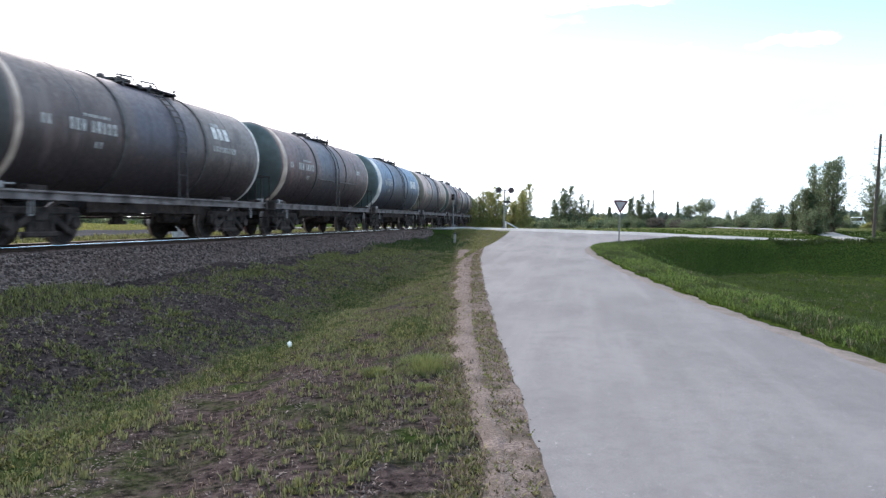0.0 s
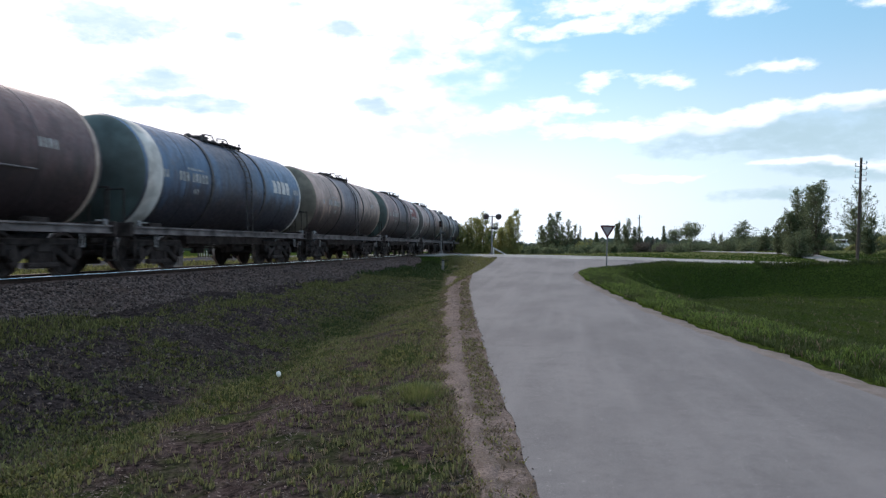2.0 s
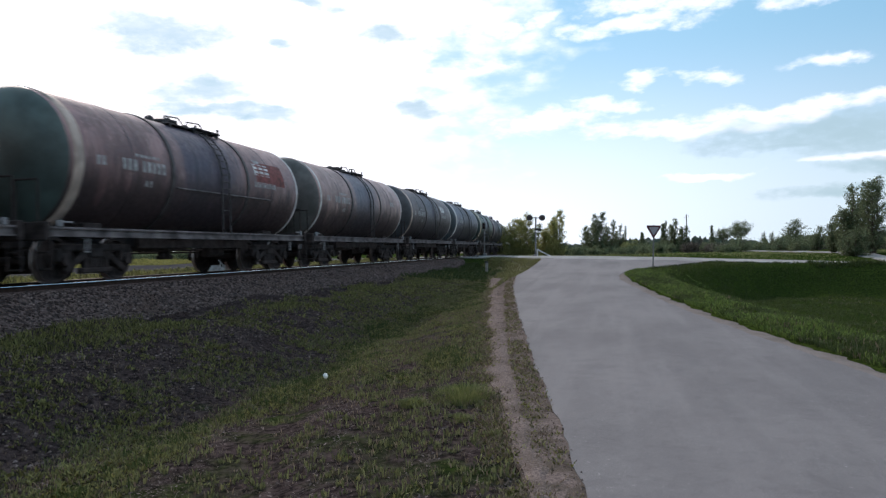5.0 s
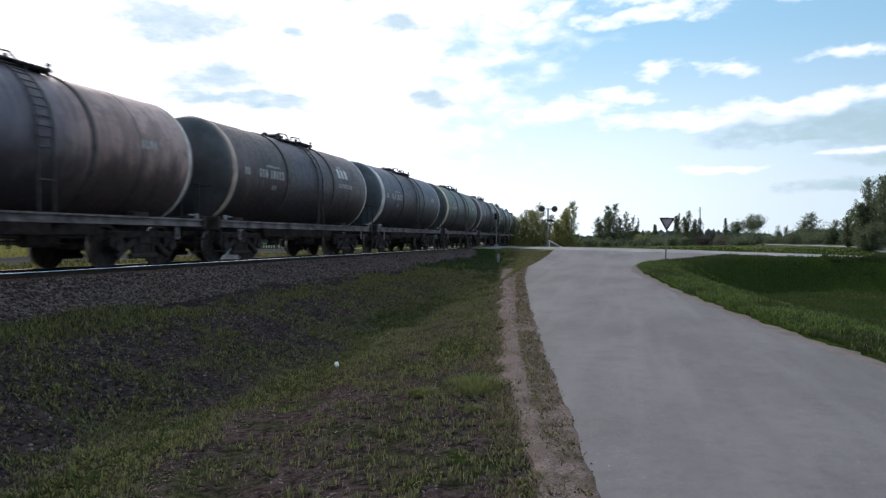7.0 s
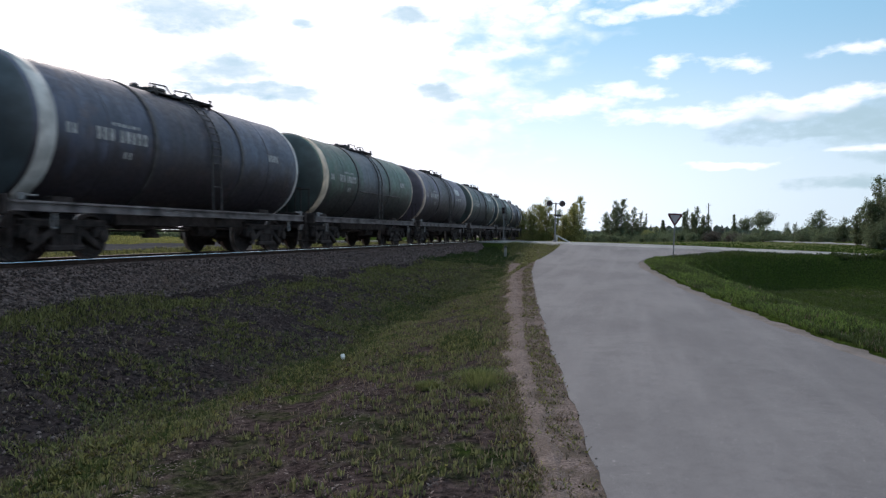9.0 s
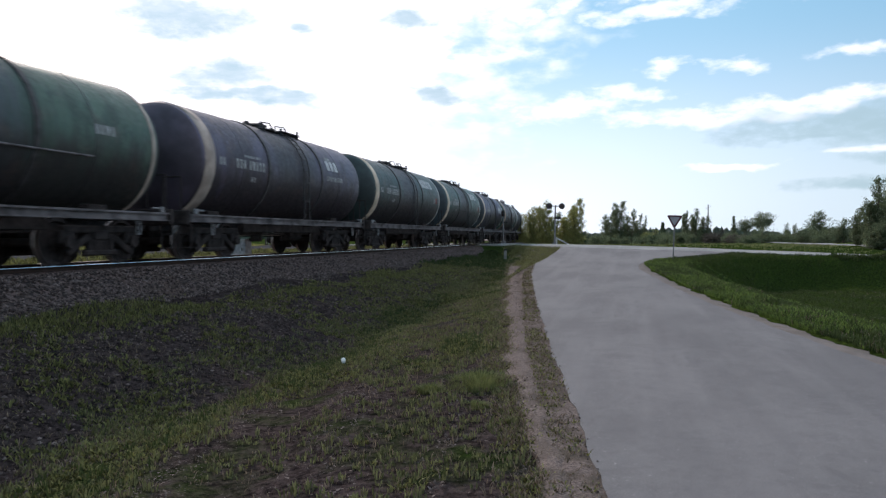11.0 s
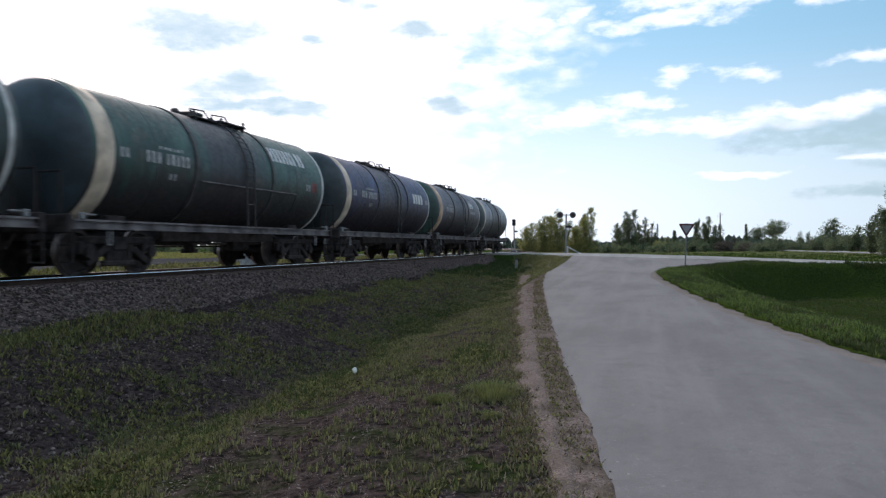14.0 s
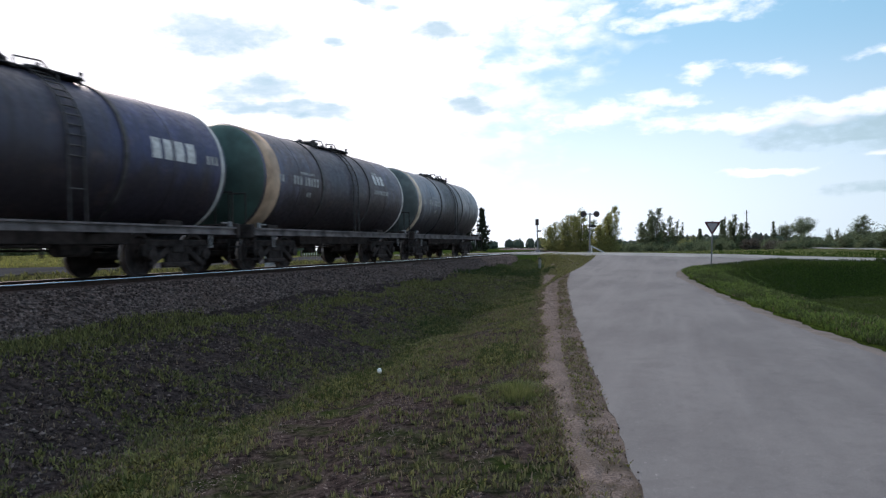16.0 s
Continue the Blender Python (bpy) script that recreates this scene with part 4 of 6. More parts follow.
# paint, spill, worn patches, band colour (or none), band width, end colour, edge of the far end, name style, label
FLEET = [
    ((0.164, 0.202, 0.239), (0.030, 0.028, 0.035), (0.251, 0.264, 0.251), CREAM, 0.45, (0.098, 0.123, 0.123), None, 0, "pale blue-grey tank wagon with cream band and dark oil spill"),
    ((0.060, 0.045, 0.050), (0.035, 0.032, 0.050), (0.085, 0.095, 0.140), (0.42, 0.29, 0.20), 0.85, (0.046, 0.090, 0.076), PALE, 1, "dark brown and navy tank wagon with wide dirty cream band"),
    ((0.025, 0.032, 0.094), (0.030, 0.025, 0.038), (0.048, 0.061, 0.143), CREAM, 0.55, (0.048, 0.061, 0.067), PALE, 2, "navy blue tank wagon with cream band and white marks"),
    ((0.021, 0.070, 0.057), (0.030, 0.028, 0.038), (0.038, 0.104, 0.086), CREAM, 0.60, (0.042, 0.061, 0.073), PALE, 3, "green tank wagon with wide cream band and white lettering"),
    ((0.019, 0.047, 0.044), (0.021, 0.019, 0.032), (0.029, 0.079, 0.071), CREAM, 0.55, (0.026, 0.044, 0.044), PALE, 3, "dark green tank wagon with cream band, red mark and lettering"),
    ((0.049, 0.045, 0.065), (0.029, 0.025, 0.031), (0.083, 0.083, 0.127), CREAM_DIRTY, 0.55, (0.061, 0.048, 0.067), None, 1, "grimy grey-violet tank wagon with faded band"),
    ((0.030, 0.076, 0.054), (0.075, 0.082, 0.105), (0.055, 0.115, 0.080), CREAM, 0.55, (0.043, 0.062, 0.062), CREAM_DIRTY, 0, "dark green tank wagon with cream end bands and grey middle"),
    ((0.040, 0.054, 0.088), (0.026, 0.023, 0.036), (0.068, 0.092, 0.135), PALE, 0.50, (0.057, 0.076, 0.088), PALE, 0, "dark blue-grey tank wagon with pale grey band"),
    ((0.056, 0.045, 0.049), (0.042, 0.043, 0.066), (0.095, 0.080, 0.080), CREAM_DIRTY, 0.28, (0.054, 0.060, 0.067), PALE, 1, "dark brown tank wagon with narrow pale band and white logo shape"),
    ((0.255, 0.185, 0.165), (0.085, 0.090, 0.125), (0.365, 0.280, 0.250), PALE, 0.16, (0.101, 0.101, 0.095), PALE, 0, "faded reddish beige tank wagon with blue-grey stained middle"),
    ((0.155, 0.098, 0.095), (0.034, 0.033, 0.062), (0.280, 0.195, 0.182), CREAM_DIRTY, 0.34, (0.057, 0.088, 0.082), PALE, 1, "brown-mauve tank wagon with narrow band and dark blue middle"),
    ((0.300, 0.232, 0.192), (0.100, 0.100, 0.135), (0.430, 0.335, 0.280), None, 0.3, (0.160, 0.145, 0.115), CREAM_DIRTY, 0, "dusty beige tank wagon with grey stained middle"),
    ((0.048, 0.110, 0.200), (0.045, 0.055, 0.090), (0.085, 0.165, 0.260), PALE, 0.80, (0.057, 0.088, 0.088), PALE, 2, "blue tank wagon with broad pale band and white marks"),
    ((0.080, 0.048, 0.050), (0.050, 0.058, 0.092), (0.135, 0.085, 0.083), CREAM_DIRTY, 0.45, (0.048, 0.067, 0.067), CREAM_DIRTY, 0, "dull brown tank wagon with pale band and stained blue middle"),
    ((0.078, 0.062, 0.059), (0.044, 0.040, 0.063), (0.113, 0.100, 0.094), CREAM_DIRTY, 0.20, (0.060, 0.060, 0.060), PALE, 1, "dark grimy brown tank wagon with pale edge"),
]


def tank_wagon(index):
    paint, spill, worn, band, band_wide, end, edge, style, label = FLEET[index]
    w = tagged(new("tank_wagon"), label, "tank wagon", "wagons of the train")
    # reddish tint of the purple haze, put into the paint colours
    haze_tint = (1.12, 0.98, 1.0)
    paint, worn = (tuple(c * k for c, k in zip(v, haze_tint)) for v in (paint, worn))
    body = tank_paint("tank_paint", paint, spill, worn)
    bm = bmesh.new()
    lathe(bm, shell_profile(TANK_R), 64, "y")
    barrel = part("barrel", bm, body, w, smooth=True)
    barrel.matrix_basis = pose(0, 0, TANK_Z)
    me = barrel.data
    me.materials.append(plain("end_paint", tuple(c * 0.8 for c in end), 0.6, 0.0, 0.4, 1.2))
    for p in me.polygons:
        if p.center[1] < -TANK_NEAR - 0.05:
            p.material_index = 1
    up = pose(0, 0, TANK_Z)
    if band:
        bm = bmesh.new()
        ring(bm, -TANK_NEAR - 0.02, -TANK_NEAR - 0.02 + band_wide * 0.8, TANK_R, 0.006)
        part("end_band", bm, plain("band_paint", band, 0.65, 0.0, 0.3, 2.0), barrel, "worn pale painted band", True)
    if edge:
        bm = bmesh.new()
        ring(bm, TANK_HALF - 0.08, TANK_HALF + 0.02, TANK_R, 0.008)
        part("edge_band", bm, plain("edge_pale", edge, 0.6, 0.0, 0.3, 2.0), barrel, "thin pale ring around the far edge", True)
    for y in (-3.2, -1.75, 1.85, 3.3):
        shared("strap" if abs(y) < 2 else "seam", b_strap if abs(y) < 2 else b_seam, STEEL_DARK if abs(y) < 2 else body, barrel, pose(0, y, 0), smooth=False)
    shared("hatch_dome", b_dome, STEEL_DARK, barrel)
    for s in (1, -1):
        deck = shared("hatch_deck", b_deck, STEEL_DARK, barrel, Matrix.Diagonal((s, 1, 1, 1)))
        for y in (-0.7, 0.34, 0.95, 1.5):
            shared("bracket", b_deck_bracket, STEEL_DARK, deck, pose(0, y, 0))
    for x in (0.74, -0.74):
        for y in (-0.55, 0.40):
            shared("guard_rail", b_guard, STEEL_DARK, barrel, pose(x, y, 0))
    for x, y in ((0.62, -0.62), (0.30, -0.22), (0.62, 0.62), (0.76, 1.50), (-0.5, -0.4), (-0.76, 1.50)):
        shared("valve_post", b_post, STEEL_DARK, barrel, pose(x, y, -0.13 if abs(x) > 0.4 else -0.05))
    ladder(barrel, 0.55)
    rows = [(-3.55, -0.10, 0.25, DIGITS), (-2.75, -0.42, 0.14, SMALL[:2]), (-4.35, -0.08, 0.2, (0.10, 0.10)), (-3.1, 0.22, 0.07, SMALL)]
    if style == 1:
        rows += [(2.35, 0.34, 0.34, (0.24, 0.22, 0.24)), (2.45, 0.70, 0.10, (0.42,)), (2.25, -0.02, 0.16, SMALL + SMALL[:3])]
    elif style == 2:
        rows += [(2.62, 0.0, 0.44, NAME), (4.45, 0.04, 0.2, (0.10, 0.10, 0.10))]
    elif style == 3:
        rows += [(1.95, 0.52, 0.42, NAME_LONG), (3.9, -0.2, 0.2, (0.1, 0.12))]
    else:
        rows += [(3.3, 0.1, 0.2, SMALL[:4])]
    lettering(barrel, rows)
    if index in (13, 10, 6, 3):
        bm = bmesh.new()
        a = math.asin(-0.35 / TANK_R)
        x, z = (TANK_R + 0.05) * math.cos(a), (TANK_R + 0.05) * math.sin(a)
        tube(bm, (x, -1.6, z), (x, 3.2, z), 0.022, seg=8)
        part("side_pipe", bm, SILL_GREY, barrel, "thin pale pipe along the side")
    if style == 3 or index == 10:
        bm = bmesh.new()
        curved_patch(bm, 4.3, 4.62, -0.22, 0.08, TANK_R + 0.006) if style == 3 else curved_patch(bm, 2.4, 4.2, 0.1, 0.75, TANK_R + 0.006)
        part("painted_sign", bm, plain("faded_red", (0.15, 0.040, 0.035), 0.7, 0, 0.45, 7), barrel, "faded red painted panel")
    for s in (1, -1):
        shared("side_sill", b_side_sill, SILL_GREY, w, Matrix.Diagonal((s, 1, 1, 1)), "dusty grey steel side sill")
    shared("center_sill", b_center_sill, IRON, w)
    for y in (-3.9, -1.3, 1.3, 3.9):
        shared("crossbeam", b_crossbeam, IRON, w, pose(0, y, 0))
    for y in (-3.9, 3.9):
        shared("saddle", b_saddle, IRON, w, pose(0, y, 0))
    shared("brake_rigging", b_brake_beam, IRON, w)
    shared("drain_valve", b_valve, IRON, w)
    shared("air_reservoir", b_reservoir, IRON, w, pose(0, -1.6, 0))
    for s in (1, -1):
        shared("coupler", b_coupler, IRON, w, Matrix.Diagonal((1, s, 1, 1)))
        shared("end_beam", b_end_beam, IRON, w, Matrix.Diagonal((1, s, 1, 1)))
        shared("brake_handle", b_brake_handle, DULL_GREY, w, Matrix.Diagonal((1, s, 1, 1)), "pale brake stirrup")
        shared("lamp_bracket", b_lamp_bracket, DULL_GREY, w, Matrix.Diagonal((1, s, 1, 1)))
    for y in (-3.9, 3.9):
        bogie(w, y)
    WAGONS.append((w, index))


for number in range(len(FLEET)):
    tank_wagon(number)
WHEEL_MESH = wheels_on(None)
for wheelset, _ in WHEELSETS:
    wheelset.data = WHEEL_MESH


# ---- trees, signs and other things ----
def spot(bearing, distance):
    """A place on the ground, bearing in degrees clockwise from +y."""
    x, y = distance * math.sin(radians(bearing)), distance * math.cos(radians(bearing))
    return x, y, float(ground_z(x, y)[0])


# share of the crown's half width at heights from the lowest limb to the top, how steeply limbs climb, number of stems, their spread
FORMS = {
    "round": ([0.55, 0.9, 1.0, 0.95, 0.72, 0.35], 0.9, 2, 0.22),
    "oval": ([0.75, 1.0, 1.0, 0.85, 0.62, 0.30], 1.3, 3, 0.34),
    "flat": ([0.6, 0.9, 1.0, 1.0, 0.85, 0.5], 0.5, 2, 0.12),
    "poplar": ([1.0, 1.0, 0.9, 0.72, 0.48, 0.15], 1.5, 3, 0.45),
    "aspen": ([0.5, 0.55, 0.5, 0.4, 0.25, 0.08], 1.8, 5, 0.55),
    "cone": ([1.0, 0.85, 0.65, 0.45, 0.25, 0.05], 0.05, 1, 0.0),
    "bush": ([0.9, 1.0, 1.0, 0.9, 0.7, 0.4], 0.9, 4, 0.45),
}


def tree(name, bearing, distance, height, width, material, label, seed, leaf=0.16, count=2500, trunk=0.10, low=0.15, form="round"):
    """Tapered stems, climbing limbs, twigs on the limbs, and leaves along the twigs."""
    rng = np.random.default_rng(seed)
    root = tagged(new(name), label, "tree" if name != "bush" else "bush")
    root.matrix_basis = pose(*spot(bearing, distance))
    shape, steep, stems, spread = FORMS[form]
    bm = bmesh.new()
    starts, ends = [], []
    for k in range(stems):
        a = 6.283 * k / stems + rng.uniform(-0.5, 0.5)
        away = 0.5 * width * spread * rng.uniform(0.6, 1.2)
        tall = height * (1.0 if k == 0 else rng.uniform(0.55, 0.97))
        base = Vector((0.35 * away * math.cos(a), 0.35 * away * math.sin(a), -0.1))
        top = Vector((away * math.cos(a), away * math.sin(a), tall))
        mid = base.lerp(top, 0.5) + Vector((rng.uniform(-0.12, 0.12), rng.uniform(-0.12, 0.12), 0))
        tube(bm, base, mid, trunk, trunk * 0.6, 7)
        tube(bm, mid, top, trunk * 0.6, trunk * 0.08, 6)
        limbs = 60 if form in ("cone", "round", "oval", "flat") else 34
        half = 0.5 * width * (1 - 0.45 * spread if stems > 1 else 1)
        turn = rng.uniform(0, 6.283)
        for i in range(limbs):
            u = (i + rng.uniform(0, 1)) / limbs
            b = turn + i * 2.4 + rng.uniform(-0.4, 0.4)
            out = half * np.interp(u, np.linspace(0, 1, 6), shape) * rng.uniform(0.55, 1.15) * (0.85 + 0.25 * math.sin(2 * b + seed))
            tip_z = tall * (low + (1.0 - low) * u)
            root_z = max(0.04 * tall, min(tip_z - out * steep * rng.uniform(0.7, 1.2), tall * 0.97))
            f = root_z / tall
            p = base.lerp(mid, f * 2) if f < 0.5 else mid.lerp(top, f * 2 - 1)
            q = Vector((p.x + out * math.cos(b), p.y + out * math.sin(b), tip_z))
            tube(bm, p, q, trunk * 0.30 * (1.1 - f), trunk * 0.05, 4)
            for g in np.linspace(0.35, 1.0, 6):
                c = p.lerp(q, float(g))
                d = Vector((rng.normal(0, 1), rng.normal(0, 1), rng.normal(0.5, 0.8))).normalized() * (0.11 * width * rng.uniform(0.5, 1.3) * (1.25 - 0.5 * g))
                starts.append(tuple(c))
                ends.append(tuple(c + d))
        starts.append(tuple(mid.lerp(top, 0.6)))
        ends.append(tuple(top))
    part("trunk", bm, BARK, root)
    starts, ends = np.array(starts), np.array(ends)
    weight = rng.uniform(0.45, 1.0, len(starts))                 # some twigs are thinly leaved
    pick = rng.choice(len(starts), count, p=weight / weight.sum())
    along = rng.uniform(0, 1.05, (count, 1))
    c = starts[pick] * (1 - along) + ends[pick] * along + rng.normal(0, max(0.06, width * 0.026), (count, 3))
    c[:, 2] = np.clip(c[:, 2], 0.05, None)
    d1, d2 = rng.normal(0, 1, (count, 3)), rng.normal(0, 1, (count, 3))
    d1 /= np.linalg.norm(d1, axis=1)[:, None]
    d2 = np.cross(d1, d2)
    d2 /= np.linalg.norm(d2, axis=1)[:, None]
    s = leaf * rng.uniform(0.5, 1.2, (count, 1))
    v = np.stack([c - d1 * s, c + d2 * s * 0.55, c + d1 * s, c - d2 * s * 0.55], axis=1).reshape(-1, 3)
    crown = from_arrays("crown", v, np.arange(count * 4).reshape(-1, 4), material)
    crown.parent = root
    return root


def vegetation():
    n = 0
    rows = [
        # bearing, distance, height, width, foliage, leaf, count, lowest limb, form
        ("tree", -8.3, 86, 3.8, 3.4, FRESH, 0.12, 3200, 0.05, "oval", "young birch in fresh yellow-green spring leaf"),
        ("tree", -7.3, 88, 4.7, 3.2, FRESH, 0.12, 3600, 0.05, "oval", "young birch in fresh yellow-green spring leaf"),
        ("tree", -6.3, 90, 5.4, 4.32, FRESH, 0.12, 5400, 0.05, "poplar", "young birch in fresh yellow-green spring leaf"),
        ("tree", -5.5, 94, 4.2, 3.51, DEEP, 0.12, 2700, 0.05, "poplar", "darker young birch among fresh green ones"),
        ("tree", -4.5, 90, 5.0, 4.05, FRESH, 0.12, 4500, 0.05, "poplar", "slender birch in fresh green leaf"),
        ("tree", -3.7, 88, 5.6, 3.51, FRESH, 0.12, 4200, 0.05, "poplar", "slender birch in fresh green leaf"),
        ("tree", -1.3, 112, 4.8, 3.86, DEEP, 0.14, 2812, 0.08, "poplar", "thin dark aspen in sparse leaf"),
        ("tree", -0.6, 110, 6.2, 3.86, DEEP, 0.14, 3562, 0.10, "poplar", "thin dark aspen in sparse leaf"),
        ("tree", 0.2, 113, 5.0, 3.33, DEEP, 0.14, 2437, 0.10, "poplar", "thin dark aspen in sparse leaf"),
        ("tree", 0.9, 114, 4.4, 2.64, DEEP, 0.14, 1125, 0.15, "poplar", "thin dark aspen in sparse leaf"),
        ("tree", 1.4, 114, 4.2, 1.35, DEEP, 0.14, 450, 0.2, "poplar", "spindly young aspen in sparse leaf"),
        ("tree", 2.7, 130, 3.4, 2.2, DEEP, 0.17, 900, 0.05, "cone", "small dark conifer at the meadow's edge"),
        ("tree", 4.3, 120, 4.9, 2.29, DEEP, 0.14, 1687, 0.05, "poplar", "slim dark poplar above the bushes"),
        ("tree", 4.95, 121, 5.3, 3.33, DEEP, 0.14, 2625, 0.05, "poplar", "slim dark poplar above the bushes"),
        ("tree", 5.7, 119, 4.0, 2.64, DEEP, 0.14, 1687, 0.05, "poplar", "slim dark poplar above the bushes"),
        ("tree", 7.7, 150, 4.8, 1.9, DEEP, 0.17, 700, 0.05, "cone", "slim dark spruce above the bushes"),
        ("tree", 8.5, 150, 4.1, 4.6, DEEP, 0.17, 900, 0.58, "flat", "broad tree with a flat crown"),
        ("tree", 9.6, 150, 5.3, 6.4, DEEP, 0.18, 1500, 0.64, "flat", "broad tree with a flat crown"),
        ("tree", 11.2, 150, 3.4, 1.7, DEEP, 0.15, 300, 0.05, "oval", "slim young tree above the bushes"),
        ("tree", 11.75, 150, 3.2, 1.9, DEEP, 0.15, 300, 0.05, "oval", "slim young tree above the bushes"),
        ("tree", 13.2, 120, 4.5, 3.9, DEEP, 0.15, 2200, 0.2, "round", "rounded dark green tree"),
        ("tree", 14.8, 105, 3.2, 2.2, DEEP, 0.14, 800, 0.3, "round", "small tree with an open crown"),
        ("tree", 16.7, 76, 6.2, 3.4, DEEP, 0.13, 4200, 0.12, "oval", "tall dark green tree with several stems"),
        ("tree", 18.0, 74, 6.8, 3.4, DEEP, 0.13, 4200, 0.12, "oval", "tall dark green tree with several stems"),
        ("tree", 17.3, 78, 5.6, 3.0, DEEP, 0.13, 2600, 0.12, "oval", "tall dark green tree with several stems"),
        ("tree", 15.7, 78, 3.6, 2.0, DEEP, 0.13, 1200, 0.1, "round", "shrubby young tree beside the tall trees"),
        ("tree", 21.3, 77, 3.4, 2.2, DEEP, 0.13, 1500, 0.1, "round", "shrubby young tree beside the tall trees"),
        ("bush", 16.9, 72, 2.4, 3.0, DEEP, 0.12, 1800, 0.05, "bush", "dull green bush at the foot of tall trees"),
        ("tree", 20.6, 86, 6.8, 4.4, DEEP, 0.14, 1800, 0.35, "round", "open-crowned birch behind the utility pole"),
        ("tree", 23.4, 70, 6.0, 4.2, DEEP, 0.13, 4200, 0.1, "oval", "dense green tree at the meadow's edge"),
        ("tree", 25.6, 66, 6.6, 4.6, DEEP, 0.13, 3800, 0.1, "oval", "dense green tree at the meadow's edge"),
        ("tree", -13.75, 105, 6.2, 2.9, CONIFER, 0.17, 4200, 0.02, "cone", "tall dark conifer beyond the crossing"),
        ("tree", -14.9, 107, 6.3, 3.2, CONIFER, 0.17, 4200, 0.02, "cone", "tall dark conifer beyond the crossing"),
    ]
    for name, b, d, h, w, mat, leaf, count, low, form, label in rows:
        n += 1
        tree(name, b, d, h, w, mat, label, 100 + n, leaf * 0.52, int(count * 4.2), 0.04 + h * 0.010, low, form)
    rng = np.random.default_rng(8)
    hedge = [(DEEP, "low green bush in the hedge at the field's edge"), (TWIGS, "grey-brown budding bush in the hedge at the field's edge"), (FRESH, "fresh green bush in the hedge at the field's edge")]
    for i in range(46):
        b = 1.8 + i * 0.48 + rng.uniform(-0.3, 0.3)
        kind = int(rng.choice(3, p=[0.5, 0.38, 0.12] if b < 9 else [0.62, 0.16, 0.22]))
        tree("bush", b, rng.uniform(100, 132), 1.0 + 1.6 * rng.uniform(0, 1) ** 1.6, rng.uniform(2.6, 4.8), hedge[kind][0], hedge[kind][1], 300 + i, 0.085, 3000, 0.035, 0.05, "bush")
    for i in range(16):
        b = -64 + i * 2.1 + rng.uniform(-0.6, 0.6)
        tree("bush", b, rng.uniform(82, 92), rng.uniform(1.4, 2.4), rng.uniform(4.6, 6.4), DEEP, "dark green hedge bush beyond the service road", 500 + i, 0.15, 2400, 0.04, 0.04, "bush")
    for i in range(9):
        b = -3.2 + i * 0.75 + rng.uniform(-0.2, 0.2)
        tree("bush", b, rng.uniform(92, 112), rng.uniform(0.9, 1.5), rng.uniform(2.6, 4.0), DEEP, "low green bush in the hedge at the field's edge", 400 + i, 0.085, 2000, 0.03, 0.05, "bush")


def far_woods():
    """Woods on the skyline all round: rows of tall narrow clumps."""
    rng = np.random.default_rng(5)
    n = 2600
    b = rng.uniform(0, 2 * math.pi, n)
    d = rng.uniform(560, 700, n)
    h = rng.uniform(5.5, 7.6, n) + 1.2 * np.sin(b * 23) + 1.0 * np.sin(b * 61)
    w = rng.uniform(4, 9, n)
    v, f = [], []
    seg = 7
    for i in range(n):
        x, y = d[i] * math.sin(b[i]), d[i] * math.cos(b[i])
        o = len(v)
        for z, r in ((0, 0.8), (0.35, 1.0), (0.75, 0.7)):
            for k in range(seg):
                a = 6.283 * k / seg + i
                rr = w[i] * 0.5 * r * rng.uniform(0.75, 1.2)
                v.append((x + rr * math.cos(a), y + rr * math.sin(a), h[i] * (z + rng.uniform(-0.05, 0.05) * (z > 0))))
        for k in range(seg):
            v.append((x + rng.uniform(-0.5, 0.5), y + rng.uniform(-0.5, 0.5), h[i]))
        for j in range(3):
            for k in range(seg):
                f.append((o + j * seg + k, o + j * seg + (k + 1) % seg, o + (j + 1) * seg + (k + 1) % seg, o + (j + 1) * seg + k))
    ob = from_arrays("far_woods", np.array(v), np.array(f), FAR_WOOD)
    tagged(ob, "dark green woods along the skyline", "woods", kind="stuff")


def blades(name, count, place, high, wide, material, label, category, seed, bunch=1, flat=0.5):
    """Bent blades of grass and weed leaves. place(rng, n) gives x, y; bunch: leaves on one plant; flat: how far they lean."""
    rng = np.random.default_rng(seed)
    x, y = place(rng, count // bunch)
    tall = rng.uniform(0.55, 1.3, len(x))
    x, y, tall = np.repeat(x, bunch), np.repeat(y, bunch), np.repeat(tall, bunch)
    n = len(x)
    b = rng.uniform(0, 6.283, n)
    if bunch > 1:
        x, y = x + 0.02 * np.cos(b), y + 0.02 * np.sin(b)
    z = ground_z(x, y, False)
    a = b + math.pi / 2 + rng.normal(0, 0.4, n)
    h = high * tall * rng.uniform(0.55, 1.2, n)
    w = wide * rng.uniform(0.6, 1.3, n)
    lean = rng.uniform(0.3, 1.7, n) * flat * h
    base = np.column_stack([x, y, z - 0.01])
    side = np.column_stack([np.cos(a), np.sin(a), np.zeros(n)]) * w[:, None]
    out = np.column_stack([np.cos(b) * lean, np.sin(b) * lean, h])
    mid = base + out * np.array([0.45, 0.45, 0.7])
    v = np.stack([base - side * 0.5, base + side * 0.5, mid + side, mid - side, base + out], axis=1).reshape(-1, 3)
    i = np.arange(n) * 5
    f = np.concatenate([np.column_stack([i, i + 1, i + 2]), np.column_stack([i, i + 2, i + 3]), np.column_stack([i + 3, i + 2, i + 4])])
    tagged(from_arrays(name, v, f, material), label, category, kind="stuff")


